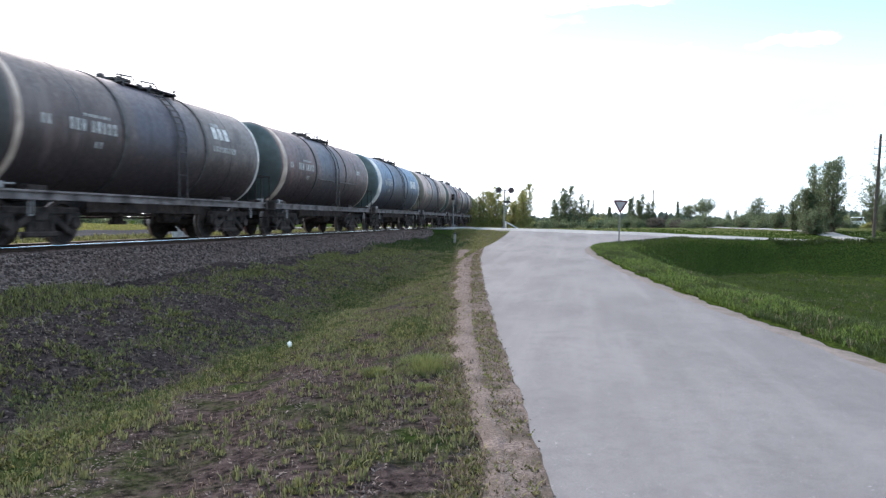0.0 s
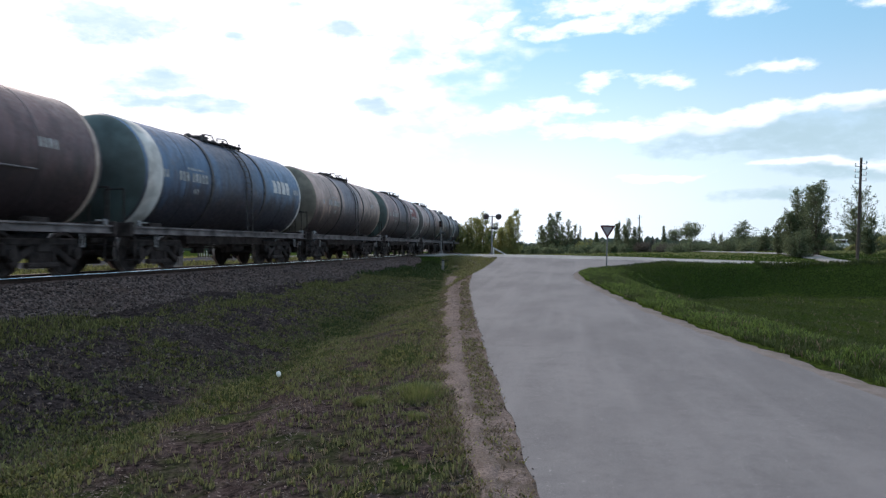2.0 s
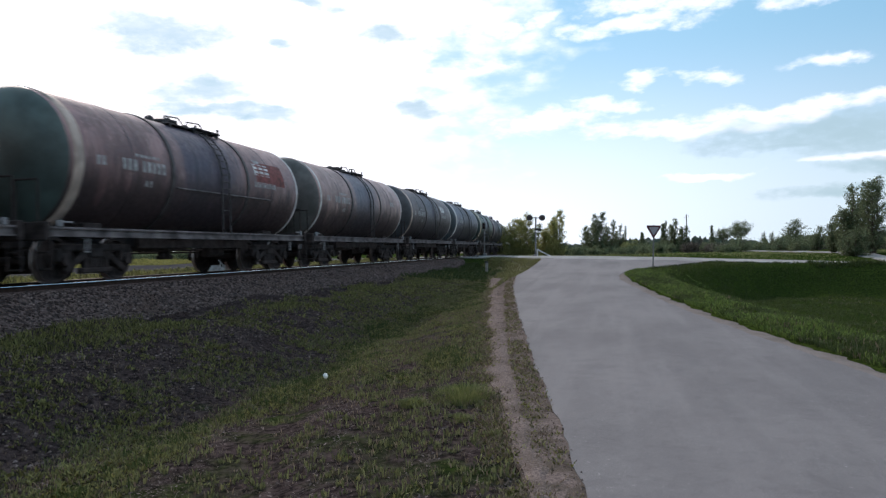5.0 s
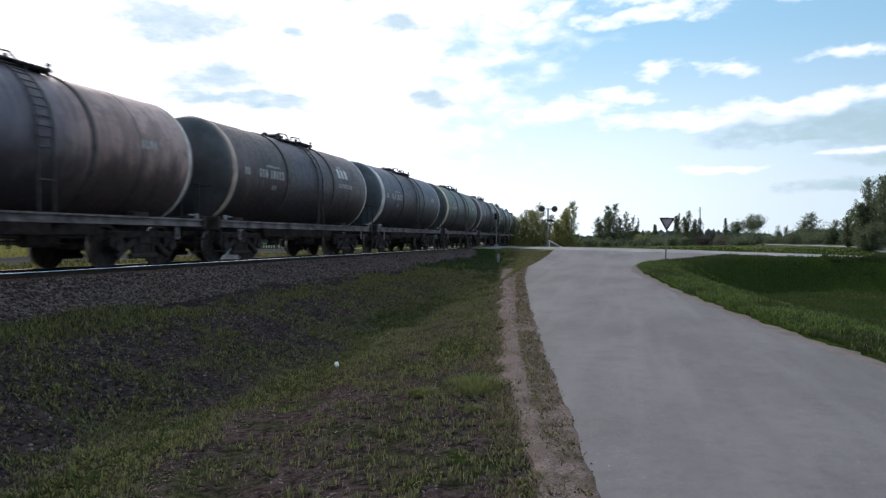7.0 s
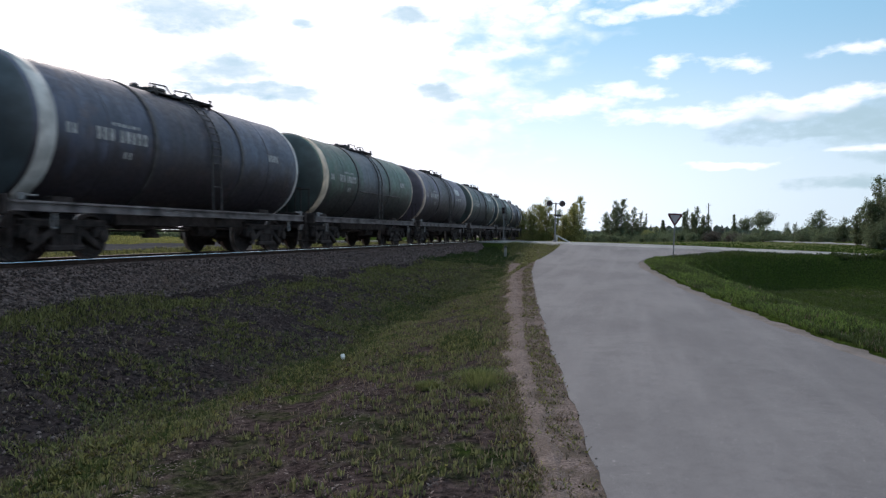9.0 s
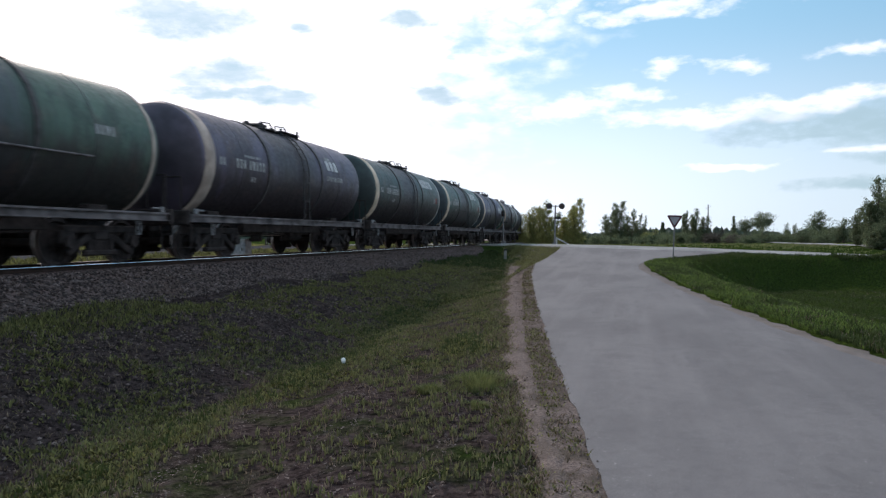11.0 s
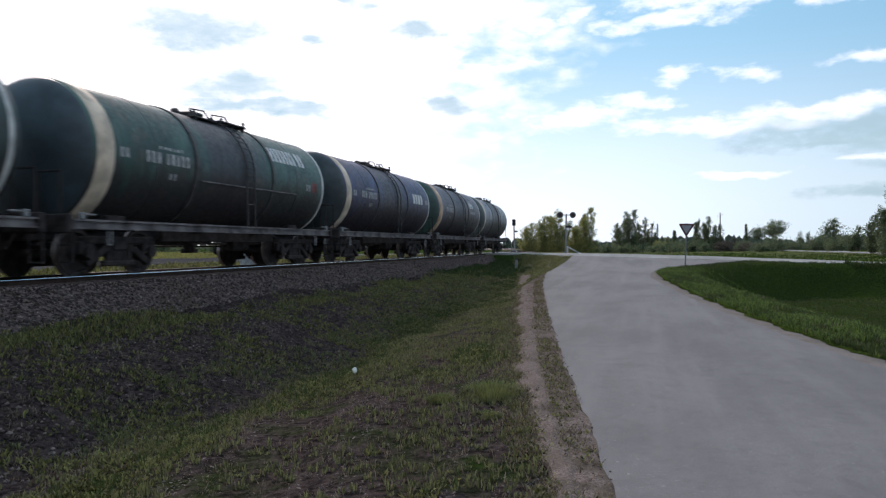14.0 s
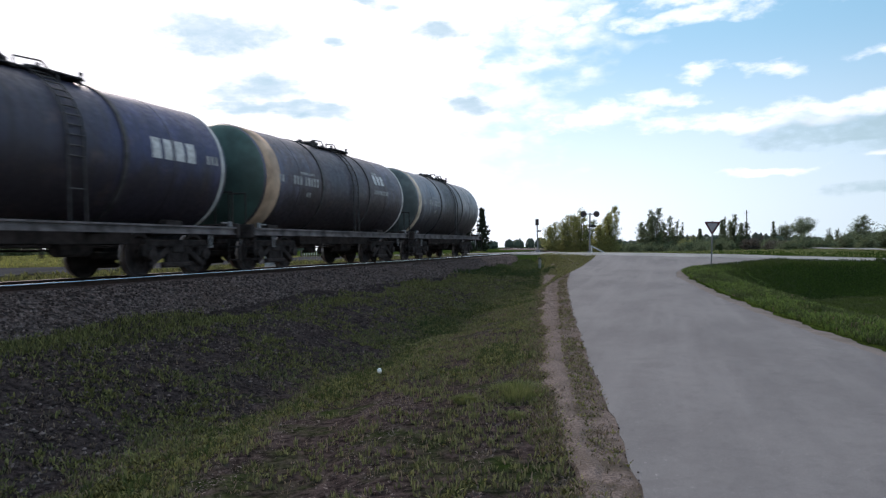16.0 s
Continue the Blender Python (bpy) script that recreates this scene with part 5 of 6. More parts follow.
def lattice(x, y, scale, seed):
    """Smooth random field, 0 to 1, with features of about scale metres."""
    u, v = np.asarray(x) / scale, np.asarray(y) / scale
    i, j = np.floor(u).astype(np.int64), np.floor(v).astype(np.int64)
    fu, fv = u - i, v - j
    fu, fv = fu * fu * (3 - 2 * fu), fv * fv * (3 - 2 * fv)

    def corner(a, b):
        h = (a * 374761393 + b * 668265263 + seed * 982451653) & 0x7FFFFFFF
        h = ((h ^ (h >> 13)) * 1274126177) & 0x7FFFFFFF
        return ((h ^ (h >> 16)) & 0xFFFF) / 65535.0

    return (corner(i, j) * (1 - fu) + corner(i + 1, j) * fu) * (1 - fv) + (corner(i, j + 1) * (1 - fu) + corner(i + 1, j + 1) * fu) * fv


def ridge_x(y):
    """The grassy lip between the ditch and the flat verge."""
    return np.interp(y, [-8, 0, 10, 16, 32], [-3.8, -3.95, -4.3, -4.9, -6.3])


def cover(x, y):
    """How thickly the verge is grown: the lip and the path's border are green, the flat between them half bare."""
    e = lane_left(y)
    lip = np.exp(-((x - ridge_x(y) - 0.15 * np.sin(y * 0.7)) / 0.62) ** 2)
    border = 0.75 * np.exp(-((x - e + 1.25) / 0.42) ** 2) * smooth(lattice(x * 0.2, y, 1.3, 4), 0.42, 0.75)
    far = 0.55 * smooth(y, 12, 22)
    flecks = 0.9 * (lattice(x, y, 0.9, 1) - 0.5) + 0.7 * (lattice(x, y, 0.34, 2) - 0.5) + 0.35 * (lattice(x, y, 0.13, 3) - 0.5)
    return np.maximum(np.maximum(0.85 * lip, border), far) + 0.12 + flecks


def verge_place(low, high, thin=0.12):
    """Spots on the verge where the growth lies between low and high."""
    def place(rng, n):
        y = -6 + 43 * rng.uniform(0, 1, n * 5) ** 1.5
        f = rng.uniform(-0.25, 1, n * 5)
        x = -5.2 + (lane_left(y) - shoulder_wide(y) + 0.06 + 5.2) * f
        g = cover(x, y) + rng.normal(0, thin, n * 5)
        keep = (g > low) & (g < high)
        return x[keep][:n], y[keep][:n]
    return place


def berm_place(rng, n):
    s = 4 + 50 * rng.uniform(0, 1, n) ** 1.2
    x, y, _ = on_track(s, 3.55 + rng.normal(0, 0.34, n) + 0.03 * s * rng.uniform(0, 1, n))
    keep = lattice(x, y, 1.6, 9) + 0.5 * lattice(x, y, 0.4, 10) + rng.normal(0, 0.1, n) > 0.68
    return x[keep], y[keep]


def bank_place(cut):
    def place(rng, n):
        s = 3 + 46 * rng.uniform(0, 1, n) ** 1.2
        x, y, _ = on_track(s, rng.uniform(3.6, 7.4, n))
        g = 0.6 * lattice(x, y, 1.5, 6) + 0.4 * lattice(x, y, 0.45, 7) + 0.2 * lattice(x, y, 0.16, 8) + 0.35 * smooth(y, 12, 24)
        keep = g + rng.normal(0, 0.08, n) > cut
        return x[keep], y[keep]
    return place


def meadow_place(rng, n):
    y = -4 + 45 * rng.uniform(0, 1, n) ** 1.2
    x = lane_right(y) + 0.18 + 13 * rng.uniform(0, 1, n) ** 1.5
    keep = main_near(x, y)[0] > MAIN_HALF + 0.3
    return x[keep], y[keep]


def sunlit_place(rng, n):
    y = -2 + 38 * rng.uniform(0, 1, n) ** 1.2
    off = 0.15 + 4.2 * rng.uniform(0, 1, n) ** 1.4
    x = lane_right(y) + off
    keep = (0.6 * lattice(x, y, 1.7, 15) + 0.4 * lattice(x, y, 0.5, 16) + rng.normal(0, 0.08, n) > 0.36 + 0.06 * off) & (main_near(x, y)[0] > MAIN_HALF + 0.6)
    return x[keep], y[keep]


def crossing_place(rng, n):
    y = rng.uniform(30, 47, n)
    x = -9.0 + (lane_left(y) - shoulder_wide(y) - 0.05 + 9.0) * rng.uniform(0, 1, n)
    keep = main_near(x, y)[0] > MAIN_HALF + 0.4
    return x[keep], y[keep]


def shoulder_place(rng, n):
    y = -6 + 40 * rng.uniform(0, 1, n) ** 1.4
    x = lane_left(y) - np.where(rng.uniform(0, 1, n) < 0.62, 0.02 + 0.30 * rng.uniform(0, 1, n) ** 0.8, (shoulder_wide(y) - 0.06) * (1 + np.abs(rng.normal(0, 0.16, n))))
    keep = lattice(x, y, 0.5, 12) + rng.normal(0, 0.22, n) > 0.40 + 0.2 * smooth(y, 20, 32)
    return x[keep], y[keep]


def path_edge_place(rng, n):
    y = -4 + 36 * rng.uniform(0, 1, n) ** 1.4
    x = lane_left(y) + 0.06 - shoulder_wide(y) + rng.normal(0.0, 0.10, n)
    keep = lattice(x, y, 0.45, 17) + rng.normal(0, 0.12, n) > 0.42
    return x[keep], y[keep]


def straw_place(rng, n):
    x, y = meadow_place(rng, n)
    keep = 0.7 * lattice(x, y, 2.6, 13) + 0.3 * lattice(x, y, 0.7, 14) + rng.normal(0, 0.05, len(x)) > 0.60
    return x[keep], y[keep]


def pebble_place(rng, n):
    y = -4 + 38 * rng.uniform(0, 1, n) ** 1.3
    x = lane_left(y) - rng.uniform(-0.04, 1.0, n) * shoulder_wide(y)
    return x, y, np.interp(x - lane_left(y), [-1, 0], [0, 0]) + lane_z(y) + 0.004 - 0.05 * (lane_left(y) - x)


def beyond_place(rng, n):
    s = -4 + 70 * rng.uniform(0, 1, n)
    x, y, _ = on_track(s, -3.3 - 4.1 * rng.uniform(0, 1, n))
    keep = main_near(x, y)[0] > MAIN_HALF + 0.5
    return x[keep], y[keep]


def far_meadow_place(rng, n):
    x, y, _ = on_track(-4 + 66 * rng.uniform(0, 1, n), -17.3 - 24 * rng.uniform(0, 1, n) ** 1.5)
    keep = main_near(x, y)[0] > MAIN_HALF + 0.5
    return x[keep], y[keep]


def field_place(rng, n):
    y = 50 + 45 * rng.uniform(0, 1, n)
    x = rng.uniform(-9, 40, n)
    keep = (main_near(x, y)[0] > MAIN_HALF + 0.5) & (np.abs(x - np.interp(y, [50, 60, 100, 200], [24, 22.5, 20.5, 16])) > 1.8)
    return x[keep], y[keep]


def roadside_place(rng, n):
    x = rng.uniform(10, 46, n)
    y = np.interp(x, MAIN_X, MAIN_Y) - MAIN_HALF - 0.25 - 0.9 * rng.uniform(0, 1, n)
    return x, y


def grasses():
    blades("verge_weeds", 230000, verge_place(0.68, 9.0), 0.042, 0.0075, WEEDS, "low leafy yellow-green weeds on the verge", "weeds", 1, 8, 0.8)
    blades("verge_grass", 40000, verge_place(0.78, 9.0), 0.075, 0.005, BLADES, "thin green grass on the verge", "grass", 21, 5, 0.4)
    blades("verge_sprouts", 90000, verge_place(0.20, 0.68, 0.05), 0.060, 0.006, SPROUT, "upright pale green sprouts on bare verge soil", "weeds", 22, 7, 0.28)
    blades("verge_straw", 40000, verge_place(0.1, 0.8), 0.06, 0.004, DRY, "dry brown stalks among the verge weeds", "dry grass", 2, 3, 0.5)
    blades("verge_litter", 130000, verge_place(-1.0, 0.62), 0.012, 0.009, LITTER, "dead grey-brown leaves lying on the verge soil", "leaf litter", 23, 1, 2.2)
    blades("berm_grass", 52000, berm_place, 0.09, 0.007, WEEDS, "green grass strip beside the ballast", "grass", 4, 4)
    blades("bank_straw", 50000, bank_place(0.5), 0.05, 0.005, DRY, "dead brown stalks on the stony bank", "dry grass", 34, 4, 0.9)
    blades("bank_litter", 110000, bank_place(0.1), 0.014, 0.010, LITTER, "dead leaves lying on the dark earth bank", "leaf litter", 35, 1, 2.2)
    blades("bank_weeds", 190000, bank_place(0.66), 0.055, 0.010, WEEDS, "scattered weeds on the stony bank", "weeds", 5, 6, 0.8)
    blades("meadow_grass", 230000, meadow_place, 0.10, 0.006, BLADES, "fresh green meadow grass beside the lane", "grass", 6, 5)
    # grass near the lane, brightened by colour as if in the sun
    blades("fresh_meadow_grass", 120000, sunlit_place, 0.10, 0.006, SUNLIT_GRASS, "fresh grass along the lane's far edge, coloured lighter as if sunlit", "grass", 38, 5)
    blades("roadside_grass", 16000, roadside_place, 0.17, 0.014, BLADES, "long grass on the main road's edge", "grass", 36, 4, 0.3)
    blades("crossing_grass", 18000, crossing_place, 0.12, 0.012, BLADES, "green grass near the level crossing", "grass", 7, 4)
    blades("shoulder_weeds", 20000, shoulder_place, 0.032, 0.006, WEEDS, "small weeds on the dusty shoulder", "weeds", 8, 6, 0.8)
    blades("path_edge_straw", 30000, path_edge_place, 0.05, 0.004, DRY, "dead grass along the footpath's edge", "dry grass", 39, 4, 0.8)
    blades("path_edge_weeds", 36000, path_edge_place, 0.035, 0.007, WEEDS, "small weeds along the footpath's edge", "weeds", 40, 5, 0.8)
    blades("shoulder_straw", 44000, shoulder_place, 0.030, 0.004, DRY, "dead grass on the dusty shoulder", "dry grass", 31, 4, 0.9)
    blades("meadow_straw", 20000, straw_place, 0.10, 0.006, DRY, "dry brown patches in the meadow", "dry grass", 32, 4)
    blades("far_side_grass", 40000, beyond_place, 0.16, 0.014, WEEDS, "rough faded grass beyond the railway track", "grass", 33, 4)
    blades("far_meadow_grass", 44000, far_meadow_place, 0.14, 0.02, SUNNY, "yellow-green meadow grass beyond the service road", "grass", 37, 4)
    blades("field_grass", 44000, field_place, 0.11, 0.03, FIELD, "green grass of the far meadow", "grass", 9, 3)


def stones(name, count, place, size, label, seed):
    """Loose angular stones half sunk in the surface."""
    rng = np.random.default_rng(seed)
    x, y, z = place(rng, count)
    n = len(x)
    corners = np.array([(1, 0, 0), (-1, 0, 0), (0, 1, 0), (0, -1, 0), (0, 0, 1), (0, 0, -1)], float)
    tri = np.array([(0, 2, 4), (2, 1, 4), (1, 3, 4), (3, 0, 4), (2, 0, 5), (1, 2, 5), (3, 1, 5), (0, 3, 5)])
    s = size * rng.uniform(0.5, 1.4, (n, 1, 1)) * rng.uniform(0.6, 1.2, (n, 6, 1))
    a = rng.uniform(0, 6.283, n)
    c, k = np.cos(a), np.sin(a)
    p = corners[None] * s * np.array([1, 0.8, 0.65])
    q = np.stack([p[..., 0] * c[:, None] - p[..., 1] * k[:, None], p[..., 0] * k[:, None] + p[..., 1] * c[:, None], p[..., 2]], axis=2)
    v = q + np.column_stack([x, y, z])[:, None, :]
    f = (np.arange(n)[:, None, None] * 6 + tri[None]).reshape(-1, 3)
    tagged(from_arrays(name, v.reshape(-1, 3), f, STONE), label, "stones", kind="stuff")


def ballast_place(rng, n):
    s = 6 + 44 * rng.uniform(0, 1, n) ** 1.3
    lat = rng.uniform(0.9, 3.0, n) + np.abs(rng.normal(0, 0.28, n))
    x, y, _ = on_track(s, lat)
    return x, y, np.interp(lat, [1.5, 1.75, 2.5, 3.0, 3.3, 3.9], [0.985, 0.95, 0.58, 0.45, 0.46, 0.36]) + 0.01


def bank_stone_place(rng, n):
    s = 3 + 30 * rng.uniform(0, 1, n) ** 1.2
    x, y, _ = on_track(s, rng.uniform(3.6, 6.8, n))
    return x, y, ground_z(x, y, False) + 0.008


def crossing_signal():
    """Railway crossing lights: two round black boards on an arm."""
    g = tagged(new("crossing_signal"), "level crossing signal with two round black boards on post", "traffic signal")
    g.matrix_basis = pose(*spot(-5.42, 56), 0, 1.5, 8)
    bm = bmesh.new()
    tube(bm, (0, 0, -0.2), (0, 0, 3.1), 0.06, seg=12)
    box(bm, -0.18, 0.18, -0.18, 0.18, -0.15, 0.22, 0.03)
    part("post", bm, DULL_GREY, g)
    bm = bmesh.new()
    tube(bm, (-0.55, -0.06, 3.02), (0.55, -0.06, 3.02), 0.035)
    part("arm", bm, DULL_GREY, g)
    for x in (-0.48, 0.48):
        bm = bmesh.new()
        tube(bm, (x, -0.10, 3.02), (x, -0.14, 3.02), 0.23, seg=24)
        board = part("signal_board", bm, BLACK, g, "round black board")
        bm = bmesh.new()
        tube(bm, (x, -0.14, 3.02), (x, -0.17, 3.02), 0.10, seg=18)
        part("lens", bm, GLASS, board, "unlit dark red lens")
        bm = bmesh.new()
        tube(bm, (x, -0.10, 3.02), (x, 0.10, 3.02), 0.12, seg=14)
        part("lamp_housing", bm, BLACK, board)
    bm = bmesh.new()
    box(bm, -0.05, 0.45, -0.10, -0.07, 2.05, 2.20, 0.01)
    part("plate", bm, BLACK, g, "small dark plate")
    b = tagged(new("white_rail"), "slanting white guard rail at the crossing signal's foot", "guard rail")
    b.matrix_basis = pose(*spot(-4.75, 55.5), 0, 0, 5)
    bm = bmesh.new()
    tube(bm, (-0.55, 0, 0.62), (0.55, 0.1, 0.02), 0.05)
    part("rail_bar", bm, FADED_WHITE, b)
    bm = bmesh.new()
    tube(bm, (-0.5, 0, -0.2), (-0.5, 0, 0.62), 0.05)
    part("rail_post", bm, FADED_WHITE, b)


def rail_signal():
    g = tagged(new("railway_signal"), "small railway light signal on a thin grey post", "railway signal")
    x, y, z = spot(-9.42, 62)
    g.matrix_basis = pose(x, y, z)
    bm = bmesh.new()
    tube(bm, (0, 0, -0.2), (0, 0, 2.6), 0.055, seg=10)
    box(bm, -0.16, 0.16, -0.16, 0.16, -0.1, 0.2, 0.02)
    part("post", bm, DULL_GREY, g)
    bm = bmesh.new()
    box(bm, -0.14, 0.14, -0.13, 0.05, 2.28, 2.82, 0.03)
    head = part("signal_head", bm, BLACK, g, "black two-lamp signal head")
    for z in (2.42, 2.66):
        bm = bmesh.new()
        tube(bm, (0, -0.13, z), (0, -0.20, z), 0.085, seg=14)
        part("lens", bm, GLASS, head)
    bm = bmesh.new()
    box(bm, 0.05, 0.32, -0.04, 0.0, 1.72, 1.86, 0.01)
    part("bracket", bm, STEEL_DARK, g)


def rounded_triangle(bm, r, y0, y1, corner=0.16):
    pts = []
    for k in range(3):
        a = radians(-90 + 120 * k)
        cx, cz = (r - corner * 2) * math.cos(a), (r - corner * 2) * math.sin(a)
        for i in range(-3, 4):
            b = a + radians(20 * i)
            pts.append((cx + corner * math.cos(b), cz + corner * math.sin(b)))
    front = [bm.verts.new((x, y0, z)) for x, z in pts]
    back = [bm.verts.new((x, y1, z)) for x, z in pts]
    bm.faces.new(front)
    bm.faces.new(list(reversed(back)))
    for i in range(len(pts)):
        j = (i + 1) % len(pts)
        bm.faces.new((front[i], back[i], back[j], front[j]))
    bmesh.ops.recalc_face_normals(bm, faces=bm.faces)


def yield_sign():
    g = tagged(new("yield_sign"), "triangular give-way sign with dark red border on leaning post", "road sign")
    x, y, z = spot(3.45, 36.0)
    g.matrix_basis = pose(x, y, z, 0, 2.6, -8)
    bm = bmesh.new()
    tube(bm, (0, 0, -0.2), (0, 0, 2.1), 0.032, seg=10)
    part("post", bm, plain("dull_post_grey", (0.12, 0.12, 0.125), 0.6), g, "grey metal post")
    bm = bmesh.new()
    rounded_triangle(bm, 0.43, -0.045, -0.035, 0.05)
    plate = part("sign_plate", bm, RED, g, "dark red border")
    plate.matrix_basis = pose(0, 0, 1.86)
    bm = bmesh.new()
    rounded_triangle(bm, 0.28, -0.052, -0.047, 0.03)
    # backlit dimness is put into the face's colour
    part("sign_face", bm, plain("pale_sign_face", (0.30, 0.27, 0.28), 0.6, 0, 0.08), plate, "pale centre, coloured dim as if backlit")


def marker_post():
    g = tagged(new("marker_post"), "short weathered white marker post in the grass", "marker post")
    x, y, z = spot(-9.3, 37.5)
    g.matrix_basis = pose(x, y, z, 0, 2, 10)
    bm = bmesh.new()
    box(bm, -0.07, 0.07, -0.07, 0.07, -0.15, 0.52, 0.02)
    part("shaft", bm, plain("weathered_white", (0.20, 0.195, 0.18), 0.85), g)
    bm = bmesh.new()
    box(bm, -0.072, 0.072, -0.072, 0.072, 0.52, 0.60, 0.02)
    part("cap", bm, BLACK, g)


def utility_pole(bearing, distance, high, lean, wood, arms):
    g = tagged(new("utility_pole"), "weathered wooden utility pole with insulators at the field's edge", "utility pole")
    g.matrix_basis = pose(*spot(bearing, distance), 0, lean, 0)
    bm = bmesh.new()
    tube(bm, (0, 0, -0.3), (0, 0, high), 0.115, 0.085, 12)
    part("pole", bm, WOOD, g)
    for i in range(arms):
        z = high - 0.45 - i * 0.42
        for s in (1, -1) if i % 2 == 0 else (-1, 1):
            bm = bmesh.new()
            z2 = z - (0.2 if s < 0 else 0)
            tube(bm, (0, 0, z2), (s * 0.38, 0, z2), 0.018, seg=6)
            tube(bm, (s * 0.38, 0, z2 - 0.02), (s * 0.38, 0, z2 + 0.12), 0.018, seg=6)
            hook = part("bracket", bm, STEEL_DARK, g)
            bm = bmesh.new()
            tube(bm, (s * 0.38, 0, z2 + 0.06), (s * 0.38, 0, z2 + 0.24), 0.065, 0.04, 10)
            part("insulator", bm, WHITE, hook, "white ceramic insulator")


def trackside_cabinet():
    g = tagged(new("relay_cabinet"), "pale grey metal relay cabinet beyond the track", "cabinet")
    x, y, z = spot(-29.9, 29.6)
    g.matrix_basis = pose(x, y, z, 0, 0, 4)
    bm = bmesh.new()
    box(bm, -0.37, 0.37, -0.28, 0.28, 0.08, 0.84, 0.02)
    box(bm, -0.41, 0.41, -0.32, 0.32, 0.84, 0.89, 0.015)
    body = part("body", bm, plain("pale_grey_paint", (0.34, 0.34, 0.33), 0.6), g)
    bm = bmesh.new()
    box(bm, -0.33, 0.33, -0.305, -0.28, 0.14, 0.79, 0.01)
    door = part("door", bm, plain("grey_door_paint", (0.30, 0.30, 0.30), 0.6), g)
    bm = bmesh.new()
    box(bm, 0.22, 0.26, -0.34, -0.305, 0.42, 0.54, 0.008)
    part("handle", bm, STEEL_DARK, door)
    bm = bmesh.new()
    box(bm, -0.40, 0.40, -0.31, 0.31, -0.3, 0.08, 0.01)
    part("plinth", bm, SLEEPER, g, "concrete plinth")


def picket_fence():
    """A short pale paling fence beyond the service road."""
    g = tagged(new("picket_fence"), "weathered pale wooden paling fence beyond the service road", "fence")
    x, y, z = spot(-26.6, 62)
    g.matrix_basis = pose(x, y, z, 0, 0, 24)
    paint = plain("weathered_pale_paint", (0.42, 0.41, 0.39), 0.8)
    bm = bmesh.new()
    box(bm, -0.045, 0.045, -0.01, 0.01, 0.08, 0.66, 0.008)
    slat = bpy.data.meshes.new("slat")
    bm.to_mesh(slat)
    bm.free()
    slat.materials.append(paint)
    for i in range(15):
        ob = new("slat", slat)
        ob.parent = g
        ob.matrix_basis = pose(-1.45 + i * 0.205, 0.03, 0.04 * math.sin(i * 2.1))
    for z in (0.22, 0.54):
        bm = bmesh.new()
        box(bm, -1.55, 1.55, -0.03, 0.02, z - 0.035, z + 0.035, 0.008)
        part("rail", bm, WOOD, g)
    for x in (-1.5, 0.0, 1.5):
        bm = bmesh.new()
        box(bm, x - 0.05, x + 0.05, -0.08, 0.0, -0.2, 0.70, 0.01)
        part("post", bm, WOOD, g)


def parked_car():
    """A small pale hatchback parked under the far trees."""
    g = tagged(new("car"), "small white car parked under trees by the meadow", "car")
    x, y, z = spot(19.6, 112)
    g.matrix_basis = pose(x, y, z, 0, 0, -24)
    bm = bmesh.new()
    box(bm, -0.82, 0.82, -1.95, 1.95, 0.25, 0.85, 0.12)
    vs = box(bm, -0.74, 0.74, -1.75, 0.75, 0.82, 1.45, 0.10)
    part("body", bm, plain("white_car_paint", (0.72, 0.72, 0.72), 0.3, 0, 0.05), g, smooth=False)
    for y0, y1, name in ((-1.79, -1.74, "rear_window"), (0.74, 0.79, "windscreen")):
        bm = bmesh.new()
        box(bm, -0.62, 0.62, y0, y1, 0.95, 1.36, 0.01)
        part(name, bm, GLASS, g)
    for s in (-1, 1):
        bm = bmesh.new()
        box(bm, s * 0.74 - 0.03, s * 0.74 + 0.03, -1.5, 0.5, 0.95, 1.34, 0.01)
        part("side_window", bm, GLASS, g)
        for yy in (-1.2, 1.25):
            bm = bmesh.new()
            tube(bm, (s * 0.68, yy, 0.29), (s * 0.85, yy, 0.29), 0.30, seg=18)
            wheel = part("wheel", bm, BLACK, g)
            bm = bmesh.new()
            tube(bm, (s * 0.84, yy, 0.29), (s * 0.87, yy, 0.29), 0.18, seg=14)
            part("rim", bm, GALVANISED, wheel)


def litter():
    """A crumpled white scrap in the verge."""
    bm = bmesh.new()
    bmesh.ops.create_icosphere(bm, subdivisions=2, radius=0.035)
    for v in bm.verts:
        v.co *= 1 + 0.35 * noise.noise(v.co * 40)
        v.co.z *= 1.2
    ob = mesh_object("paper_scrap", bm, WHITE)
    x, y = -3.92, 9.64
    ob.matrix_basis = pose(x, y, float(ground_z(x, y)[0]) + 0.07)
    tagged(ob, "crumpled white paper scrap lying in the weeds", "litter")


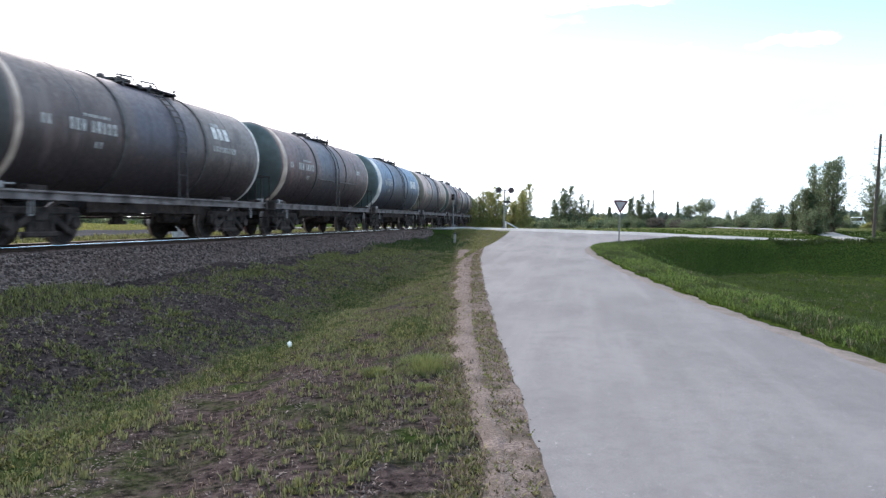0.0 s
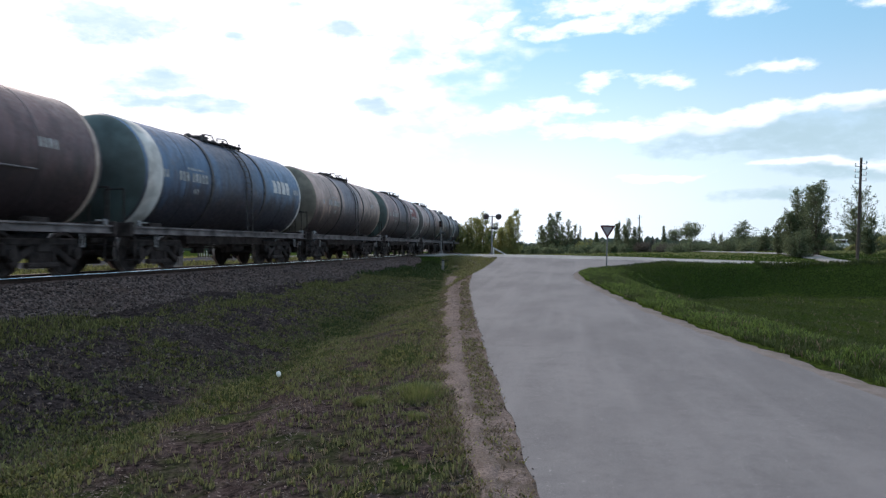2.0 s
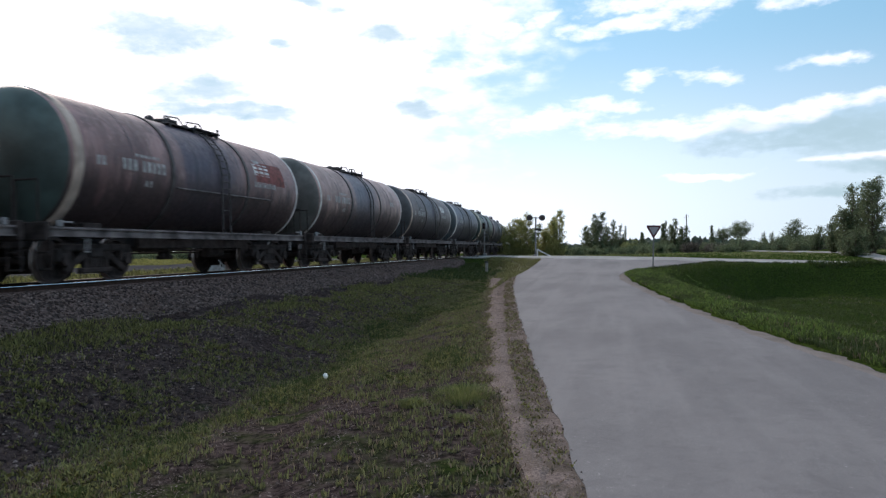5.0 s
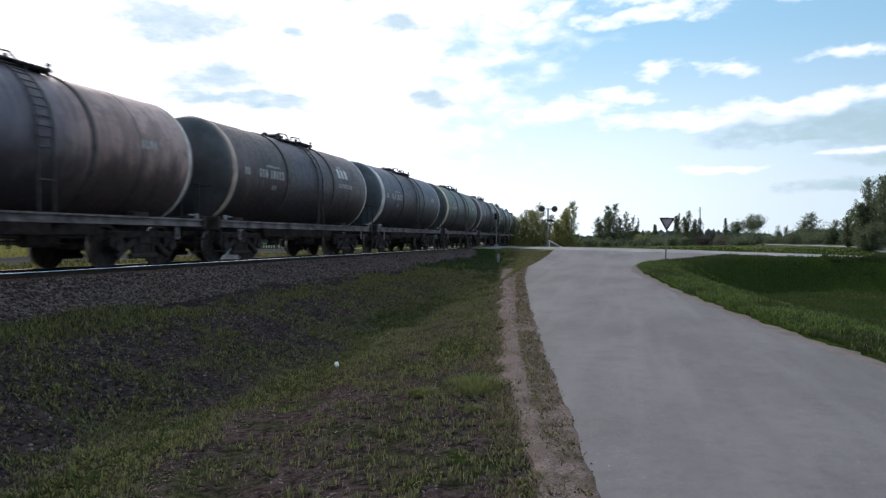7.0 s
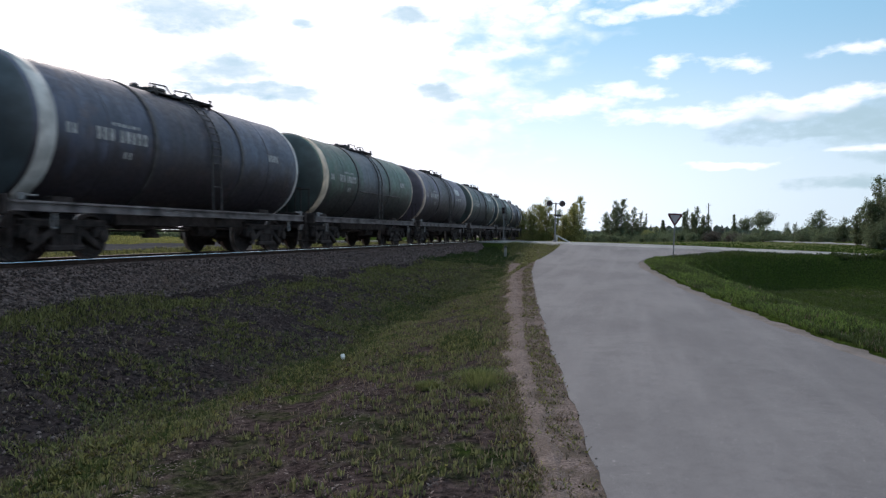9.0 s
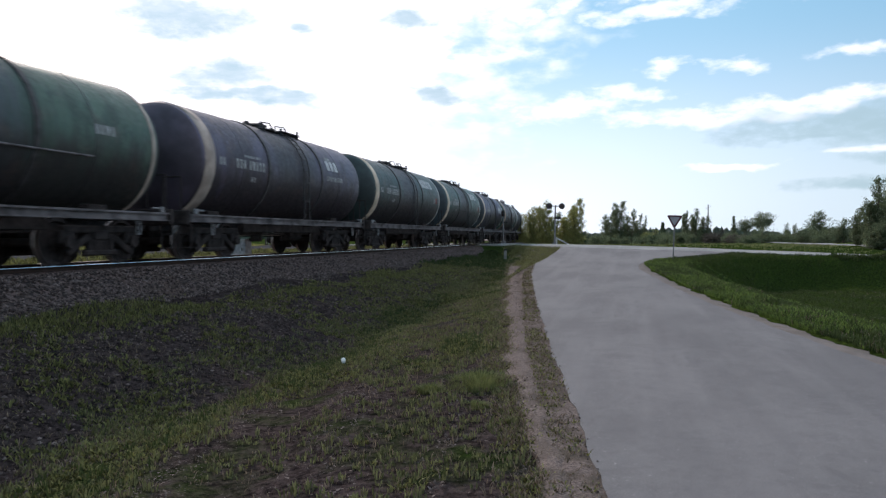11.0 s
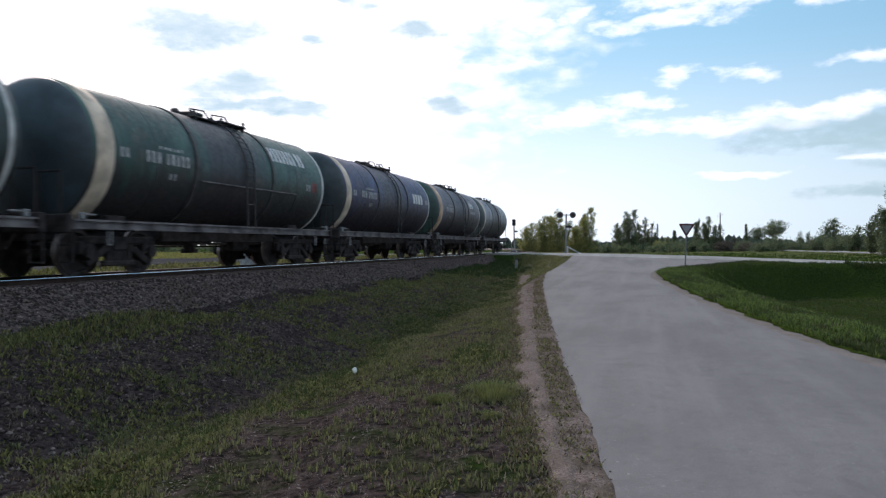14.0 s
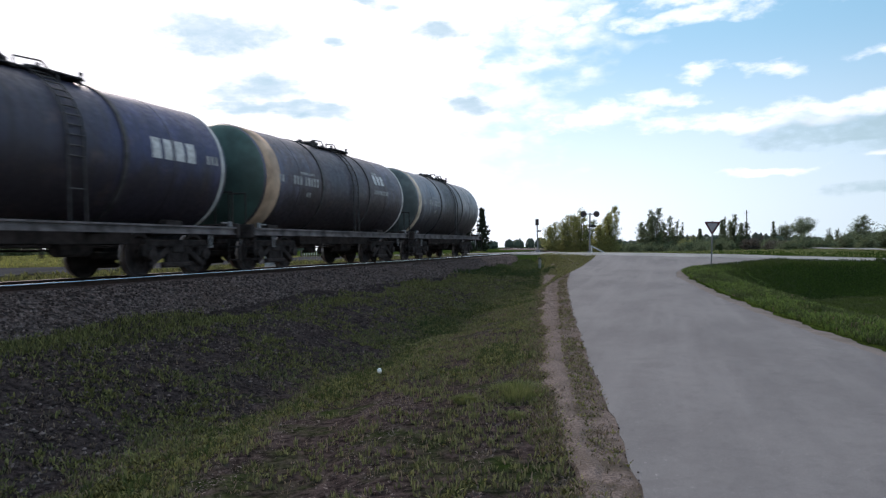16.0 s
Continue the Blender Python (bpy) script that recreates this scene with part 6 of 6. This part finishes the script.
def grass_tuft(x, y, high, wide, seed):
    """A clump of bent blades that springs from one root."""
    rng = np.random.default_rng(seed)
    n = 900
    b, r = rng.uniform(0, 6.283, n), wide * np.sqrt(rng.uniform(0, 1, n))
    h = high * rng.uniform(0.4, 1.1, n) * (1 - 0.5 * (r / wide) ** 2)
    lean = h * rng.uniform(0.1, 0.9, n)
    base = np.column_stack([r * np.cos(b), r * np.sin(b), np.full(n, -0.04)])
    side = np.column_stack([-np.sin(b), np.cos(b), np.zeros(n)]) * rng.uniform(0.002, 0.005, n)[:, None]
    out = np.column_stack([np.cos(b) * lean, np.sin(b) * lean, h])
    mid = base + out * np.array([0.4, 0.4, 0.7])
    v = np.stack([base - side, base + side, mid + side, mid - side, base + out], axis=1).reshape(-1, 3)
    i = np.arange(n) * 5
    f = np.concatenate([np.column_stack([i, i + 1, i + 2]), np.column_stack([i, i + 2, i + 3]), np.column_stack([i + 3, i + 2, i + 4])])
    ob = tagged(from_arrays("grass_tuft", v, f, TUFT), "clump of fresh yellow-green grass on the verge", "grass")
    ob.matrix_basis = pose(x, y, float(ground_z(x, y)[0]) + 0.03)


grass_tuft(-1.50, 7.45, 0.19, 0.34, 41)
grass_tuft(-1.95, 7.15, 0.09, 0.16, 42)
grass_tuft(-1.35, 6.55, 0.07, 0.14, 43)
vegetation()
far_woods()
crossing_signal()
rail_signal()
yield_sign()
marker_post()
utility_pole(20.5, 62, 8.4, 2.8, WOOD, 4)
utility_pole(5.95, 140, 6.7, 0.0, WOOD, 1)
trackside_cabinet()
picket_fence()
parked_car()
litter()
stones("ballast_stones", 14000, ballast_place, 0.035, "loose grey ballast stones", 11)
stones("bank_stones", 8000, bank_stone_place, 0.026, "stones scattered on the dark earth bank", 12)
grasses()
stones("shoulder_pebbles", 3500, pebble_place, 0.010, "small pebbles on the dusty shoulder", 13)


def motions():
    """The train rolls past towards the camera's side and out of view; its wheels turn."""
    times = [i * 0.5 for i in range(33)]
    for wagon, index in WAGONS:
        rows = []
        for t in times:
            s = tail_place(t) - WAGON_LONG * index
            x0, y0, _ = on_track(s - 3.9)
            x1, y1, _ = on_track(s + 3.9)
            h = math.atan2(x1 - x0, y1 - y0)
            rows.append((t, pose((x0 + x1) / 2, (y0 + y1) / 2, RAIL_Z, 0, 0, -math.degrees(h))))
        walk(wagon, rows)
    turn = math.degrees(SPEED / WHEEL_R)
    spins = [i / 15 for i in range(241)]
    for wheelset, at in WHEELSETS:
        walk(wheelset, [(t, at @ pose(0, 0, 0, turn * t, 0, 0)) for t in spins])


motions()
